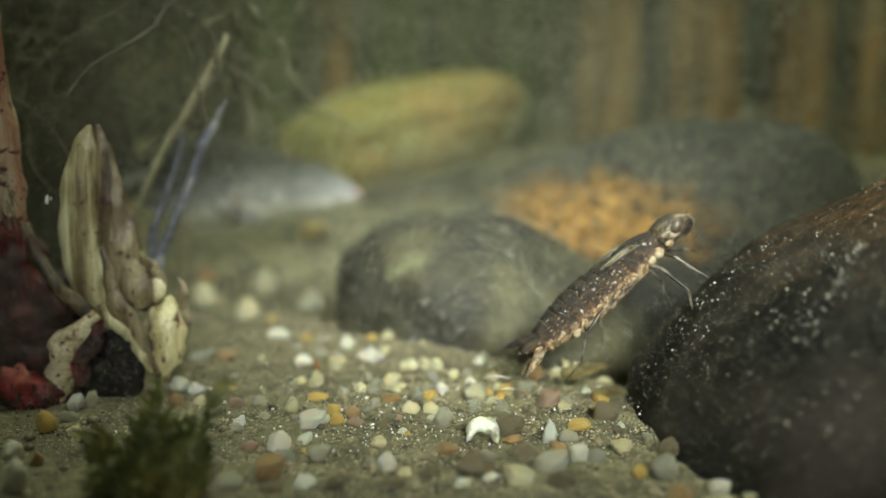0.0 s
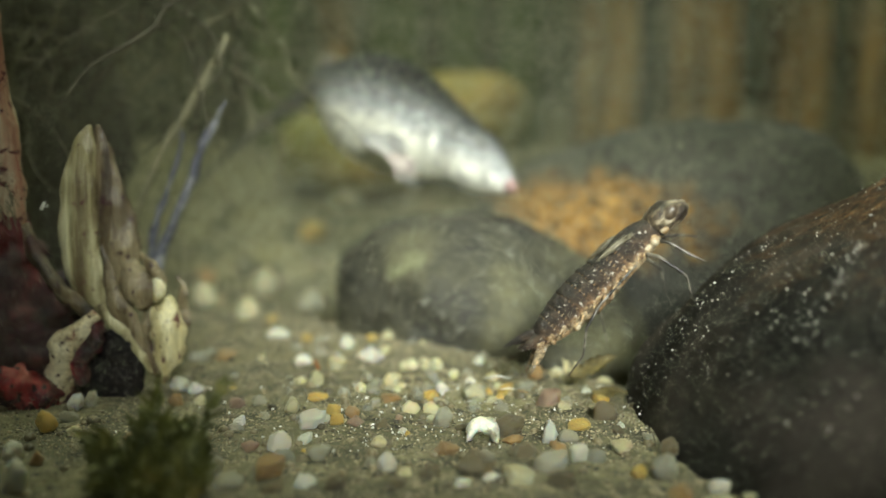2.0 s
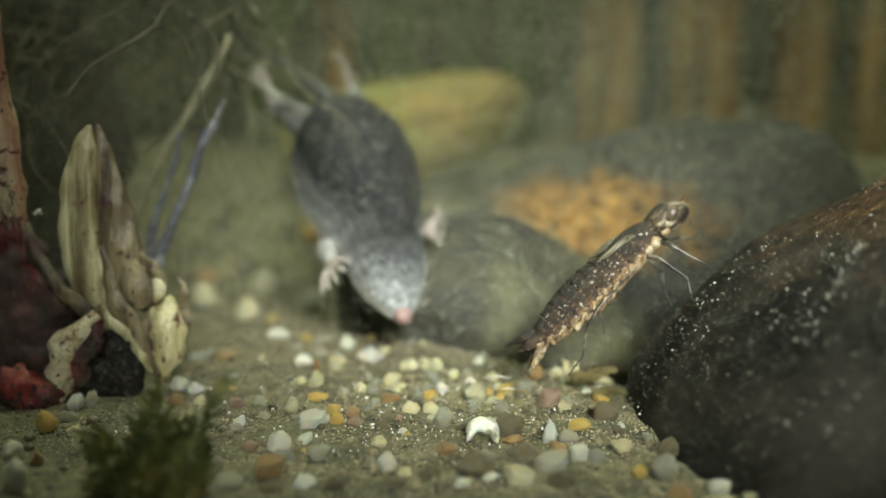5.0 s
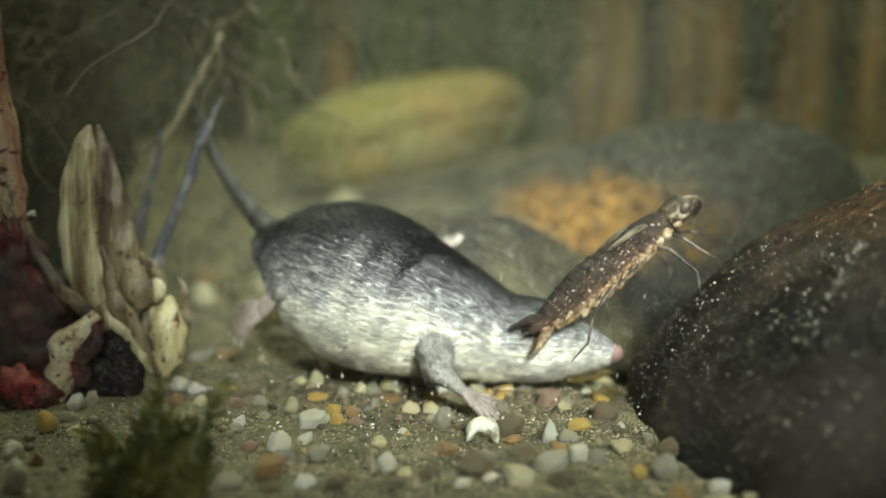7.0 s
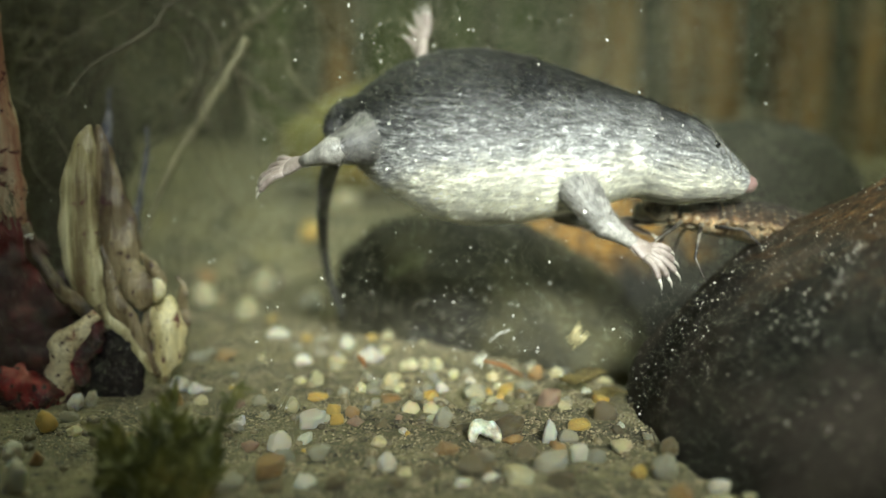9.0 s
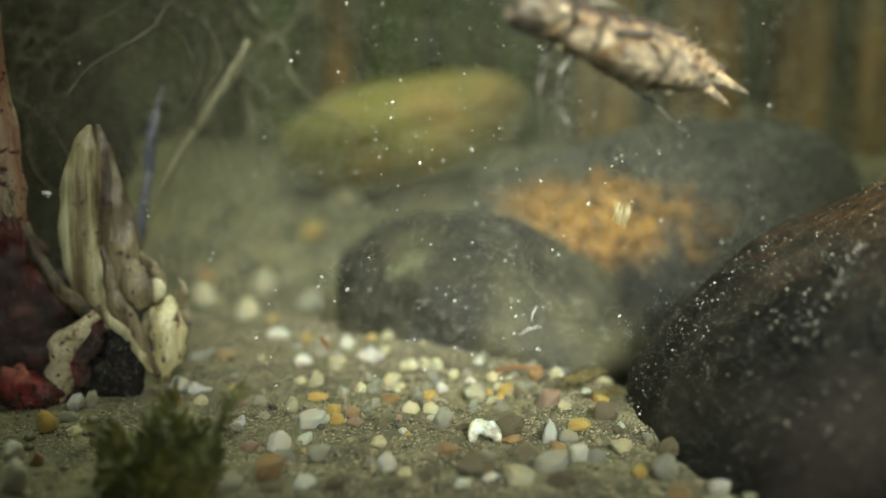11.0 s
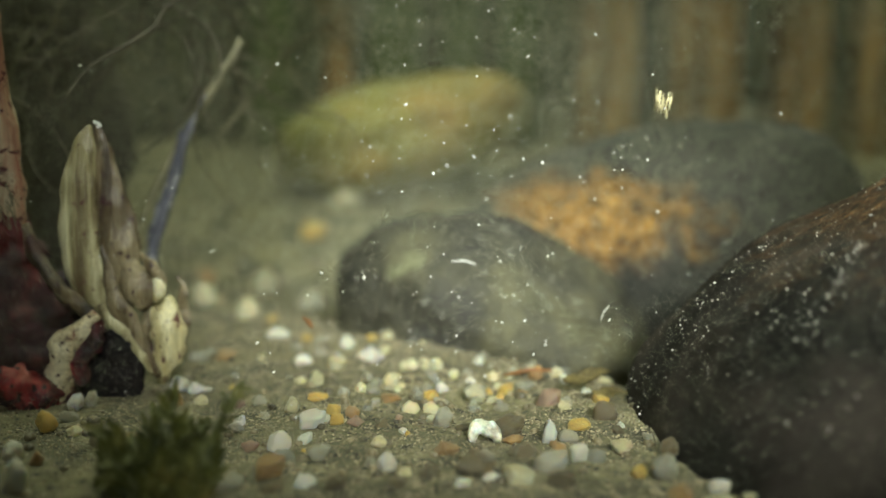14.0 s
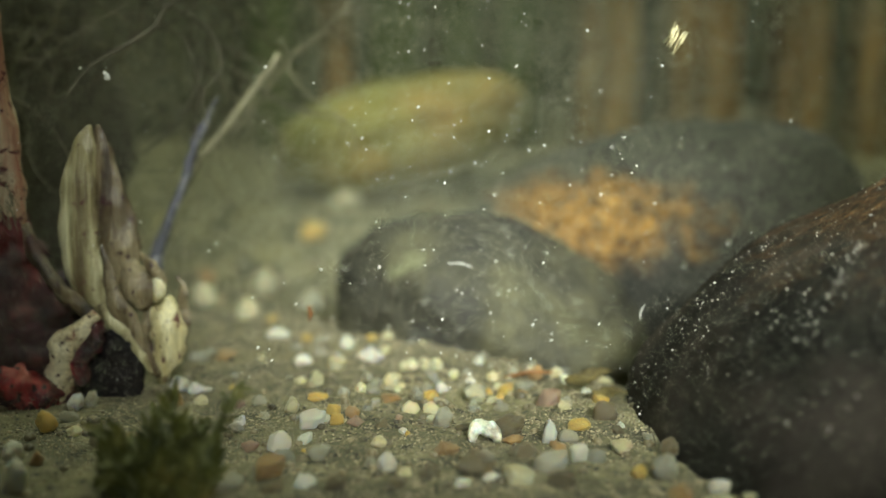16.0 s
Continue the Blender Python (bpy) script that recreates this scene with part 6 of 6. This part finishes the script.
def between(rows, t):
    """The row's points at t seconds."""
    for a, b in zip(rows, rows[1:]):
        if t <= b[0]:
            f = max(0.0, (t - a[0]) / (b[0] - a[0]))
            return [Vector(p).lerp(Vector(q), f) * MM for p, q in zip(a[1:], b[1:])]
    return [Vector(p) * MM for p in rows[-1][1:]]


def facing(at, way, up):
    """A pose at a point with x along way and z as near to up as it goes."""
    x = Vector(way).normalized()
    z = Vector(up) - x * x.dot(Vector(up))
    z = z.normalized() if z.length > 1e-5 else x.orthogonal().normalized()
    y = z.cross(x)
    m = Matrix((x, y, z)).transposed().to_4x4()
    m.translation = at
    return m


def eased(rows, limit=70):
    """The rows, with poses set between any two that turn by more than limit degrees."""
    out = [rows[0]]
    for t, m in rows[1:]:
        t0, m0 = out[-1]
        a, b = m0.to_quaternion(), m.to_quaternion()
        b.make_compatible(a)
        turn = math.degrees(a.rotation_difference(b).angle)
        turn = min(turn, 360 - turn)
        k = max(1, math.ceil(turn / limit))
        for i in range(1, k):
            q = a.slerp(b, i / k)
            mm4 = q.to_matrix().to_4x4()
            mm4.translation = m0.translation.lerp(m.translation, i / k)
            out.append((t0 + (t - t0) * i / k, mm4))
        out.append((t, m))
    return out


def two_bones(at, foot, first, second, bend):
    """The joint between two limb pieces that reach from at to foot, and the foot's place within their reach."""
    way = foot - at
    d = min(max(way.length, abs(first - second) + 0.002), first + second - 0.0005)
    way = way.normalized()
    along = (d * d + first * first - second * second) / (2 * d)
    out = bend - way * bend.dot(way)
    return at + way * along + out.normalized() * math.sqrt(max(0.0, first * first - along * along)), at + way * d


def shrew_motion():
    keys = {k: [] for k in SHREW_PARTS}
    body = []
    for row in SPINE:
        t = row[0]
        rump, j1, j2, nose = [Vector(p) * MM for p in row[1:5]]
        lean = Vector(row[5])
        feet, tail = between(FEET, t), between(TAIL, t)
        rear = facing(j1, j1 - rump, lean)
        chest = facing(j1, j2 - j1, lean)
        if t > 9.5:  # held by the nose, at the surface
            j1 = nose - (nose - j2).normalized() * 0.026 - (j2 - j1).normalized() * 0.0245
            rear.translation = chest.translation = j1
        neck = chest @ Vector((0.0245, 0, 0))
        head = facing(neck, nose - neck, lean)
        inv = rear.inverted()
        body.append((t, rear))
        keys["chest"].append((t, inv @ chest))
        keys["head"].append((t, inv @ head))
        for k, (side, s) in enumerate((("far", 1), ("near", -1))):
            for upper, lower, root, piece, foot, bones, bend in (("arm_", "fore_", (0.014, s * 0.0065, -0.0100), chest, feet[k], ARM, Vector((-1, s * 0.4, 0.1))),
                                                                 ("thigh_", "hind_", (-0.020, s * 0.0040, -0.0015), rear, feet[k + 2], THIGH, Vector((1, s * 0.5, 0.2)))):
                at = piece @ Vector(root)
                joint, toe = two_bones(at, foot, bones[0], bones[1], piece.to_3x3() @ bend)
                keys[upper + side].append((t, inv @ facing(at, joint - at, piece.to_3x3() @ Vector((0.2, s * 0.8, 0.5)))))
                keys[lower + side].append((t, inv @ facing(joint, toe - joint, piece.to_3x3() @ Vector((0.3, s * 0.8, 0.5)))))
        p = rear @ Vector((-0.031, 0, 0.002))
        curve = [p, tail[0], tail[1]]
        for i in range(6):
            f = (i + 0.5) / 6
            d = (curve[1] - curve[0]) * (1 - f) + (curve[2] - curve[1]) * f
            keys["tail", i].append((t, inv @ facing(p, d, lean)))
            p = p + d.normalized() * 0.010
    walk(SHREW, eased(body))
    for k, rows in keys.items():
        walk(SHREW_PARTS[k], eased(rows))


def larva_motion():
    rows = []
    for t, a, b in NYMPH:
        a, b = Vector(a) * MM, Vector(b) * MM
        up = (0, 0.08, 1) if t < 7.6 else (0, 0.2, 1) if t < 9.5 else (0.1, 0.7, 0.6)
        rows.append((t, facing((a + b) / 2, b - a, up)))
    walk(LARVA, eased(rows))


def silt_motion():
    rnd = random.Random(71)
    for ob in FLECKS:
        x, y, z = rnd.gauss(0.006, 0.030), rnd.uniform(-0.050, 0.004), rnd.uniform(0.004, 0.085)
        rest = Vector((x * 0.8 - 0.005, min(y, 0.0) * 0.8 - 0.012, 0.0))
        rest.z = bed(rest.x, rest.y) + 0.0002
        lift = rnd.uniform(6.2, 7.6)
        turn = [rnd.uniform(0, 360) for _ in range(3)]
        drift = Vector((rnd.uniform(-1, 1) * 0.006, rnd.uniform(-1, 1) * 0.002, rnd.uniform(-0.5, 1) * 0.008))
        high = Vector((x, y, z))
        rows = [(0.0, pose(*rest, *turn)), (lift, pose(*rest, *turn)), (lift + 1.3, pose(*(rest.lerp(high, 0.75)), turn[0] + 40, turn[1], turn[2] + 30)),
                (lift + 2.6, pose(*high, turn[0] + 70, turn[1], turn[2] + 50)), (16.0, pose(*(high + drift), turn[0] + 120, turn[1] + 20, turn[2] + 90))]
        walk(ob, rows)


def place(ob, rows):
    """Rows of seconds, x, y, z in mm and three angles."""
    walk(ob, eased([(t, pose(x * MM, y * MM, z * MM, a, b, c)) for t, x, y, z, a, b, c in rows]))


def swing(ob, rows):
    """Rows of seconds, shift in mm (x, z) and lean in degrees about the foot."""
    foot = ob.location.copy()
    walk(ob, [(t, pose(foot.x + dx * MM, foot.y, foot.z + dz * MM, 0, a, 0)) for t, dx, dz, a in rows])


def motions():
    shrew_motion()
    larva_motion()
    silt_motion()
    swing(STRAW, [(0, 0, 0, 0), (4.2, 0, 0, 0), (6.5, 1, 0, 1), (7.5, -1, 0, -3), (8, 0, 0, -1), (9, 3, 0, 1), (11.4, 2, 0, 2), (12.5, 1, 0, 1), (14.5, 1.5, 0, 2), (16, 3, 0, 7)])
    swing(VIOLET, [(0, 0, 0, 0), (4.2, 0, 0, 0), (6.5, 0, 0, -1), (7.0, 0, 0, -1), (7.5, 0, 0, -9), (8.5, -1, 0, -27), (9.1, 0, 0, -24), (11.4, 0, 0, -12), (12.5, 0, 0, -8), (14.5, 0, 0, -4), (16, 0, 0, -2)])
    swing(VIOLET_THIN, [(0, 0, 0, 0), (4.2, 0, 0, 0), (7.5, -1, 0, -6), (9.1, 0, 0, -9), (12.5, 0, 0, -4), (16, 1, 0, 3)])
    swing(BRANCH, [(0, 0, 0, 0), (4.2, 0, 0, 0), (7.5, 3, 0, -2), (9.1, 8, 1, -4), (12.5, 14, -3, -8), (16, 18, -2, -10)])
    place(MOSS_CLUMP, [(0, -43, -68, 0, 0, 0, 0), (6.6, -43, -68, 0, 0, 0, 0), (7.6, -42.5, -68, 0, 0, 3, 0), (9, -42, -67.5, 0, 0, 5, 2), (16, -42, -67.5, 0, 0, 5, 2)])
    place(SCRAP, [(0, 28.5, -16, 4.2, 40, -8, 8), (1.5, 30, -16, 5.0, 40, -22, 8), (2.5, 30, -16, 5.0, 40, -22, 8), (4.2, 30.5, -16, 4.0, 40, -10, 8), (6.5, 30.5, -16, 3, 30, -5, 8), (7.5, 28, -17, 3.2, 30, -5, 20), (16, 29, -17, 3.2, 28, -8, 20)])
    place(SHELL, [(0, 6.6, -45.5, 0.4, -12, 0, 6), (7.0, 6.6, -45.5, 0.4, -12, 0, 6), (7.3, 7.0, -45.8, 0.6, -60, 0, 8), (16, 7.0, -45.8, 0.6, -60, 0, 8)])
    place(TUFT, [(0, 26.0, -12.0, 1.2, 0, 0, 0), (7.4, 26.0, -12.0, 1.2, 0, 0, 0), (8, 24.5, -15.0, 2.3, 0, 20, 0), (8.5, 23.9, -15.0, 4.8, 0, 40, 0), (9, 25.7, -15.0, 9.5, 0, 40, 0), (11.3, 34.9, -15.0, 36.6, 0, 8, 0), (12.5, 34.7, -15.0, 44.5, 0, 8, 0), (14.5, 43.5, -15.0, 58.8, 0, 8, 0), (16, 43.5, -15.0, 67.6, 0, 30, 0)])
    place(SPECK, [(0, -75.1, -20.0, 38.2, 0, 0, 0), (2, -76.1, -20.0, 37.0, 0, 20, 0), (4, -77.0, -20.0, 36.2, 0, 40, 0), (7, -78.8, -20.0, 35.8, 0, 60, 0), (8.5, -79.7, -20.0, 33.9, 0, 60, 0), (9, -79.5, -20.0, 31.5, 0, 70, 0), (12.5, -70.7, -20.0, 48.7, 0, 100, 0), (14.5, -64.2, -20.0, 54.6, 0, 120, 0), (16, -63.1, -20.0, 62.2, 0, 140, 0)])
    place(SLIVER, [(0, 10.6, -20.0, 3.7, 0, 0, 0), (7, 10.6, -20.0, 3.7, 0, 0, 0), (8.5, 10.8, -15.0, 10.4, 0, -30, 0), (11.3, 18.0, -10.0, 11.0, 0, -20, 0), (12.5, 11.6, -10.0, 18.0, 0, 65, 0), (13.5, 7.0, -10.0, 23.3, 0, 50, 0), (14.5, 1.5, -10.0, 26.5, 0, -35, 0), (15.2, 1.8, -10.0, 25.3, 0, -12, 0), (16, 3.5, -10.0, 24.4, 0, 8, 0)])
    place(SLIVER_SMALL, [(0, 12.8, -20.0, 1.4, 0, 0, 0), (7, 12.8, -20.0, 1.4, 0, 0, 0), (8.5, 6.7, -20.0, 7.1, 0, -80, 0), (9.1, 8.4, -20.0, 7.1, 0, -70, 0), (12.5, 25.1, -20.0, 23.3, 0, -70, 0), (14.5, 33.2, -20.0, 15.5, 0, -60, 0), (16, 38.5, -20.0, 16.8, 0, -75, 0)])
    place(TWIG, [(0, 15.3, 6.0, -3.5, 0, -6, 0), (7, 15.3, 6.0, -3.5, 0, -6, 0), (8, 11.3, -8.0, 2.7, 0, 20, 20), (9, 12.5, -8.0, 2.4, 0, 25, 20), (11.3, 16.0, -8.0, 2.1, 0, -5, 0), (12.5, 17.2, -8.0, 1.8, 0, -6, 0), (16, 17.8, -8.0, 1.0, 0, -6, 0)])
    place(HUSK, [(0, -26.7, -5.0, 1.9, 0, 80, 0), (7, -26.7, -5.0, 1.9, 0, 80, 0), (9, -16.7, -10.0, 4.4, 0, 60, 0), (11.5, -25.9, -10.0, 9.2, 0, 60, 0), (14.5, -27.6, -10.0, 13.0, 0, 50, 0), (16, -27.3, -10.0, 14.5, 0, 88, 0)])


motions()
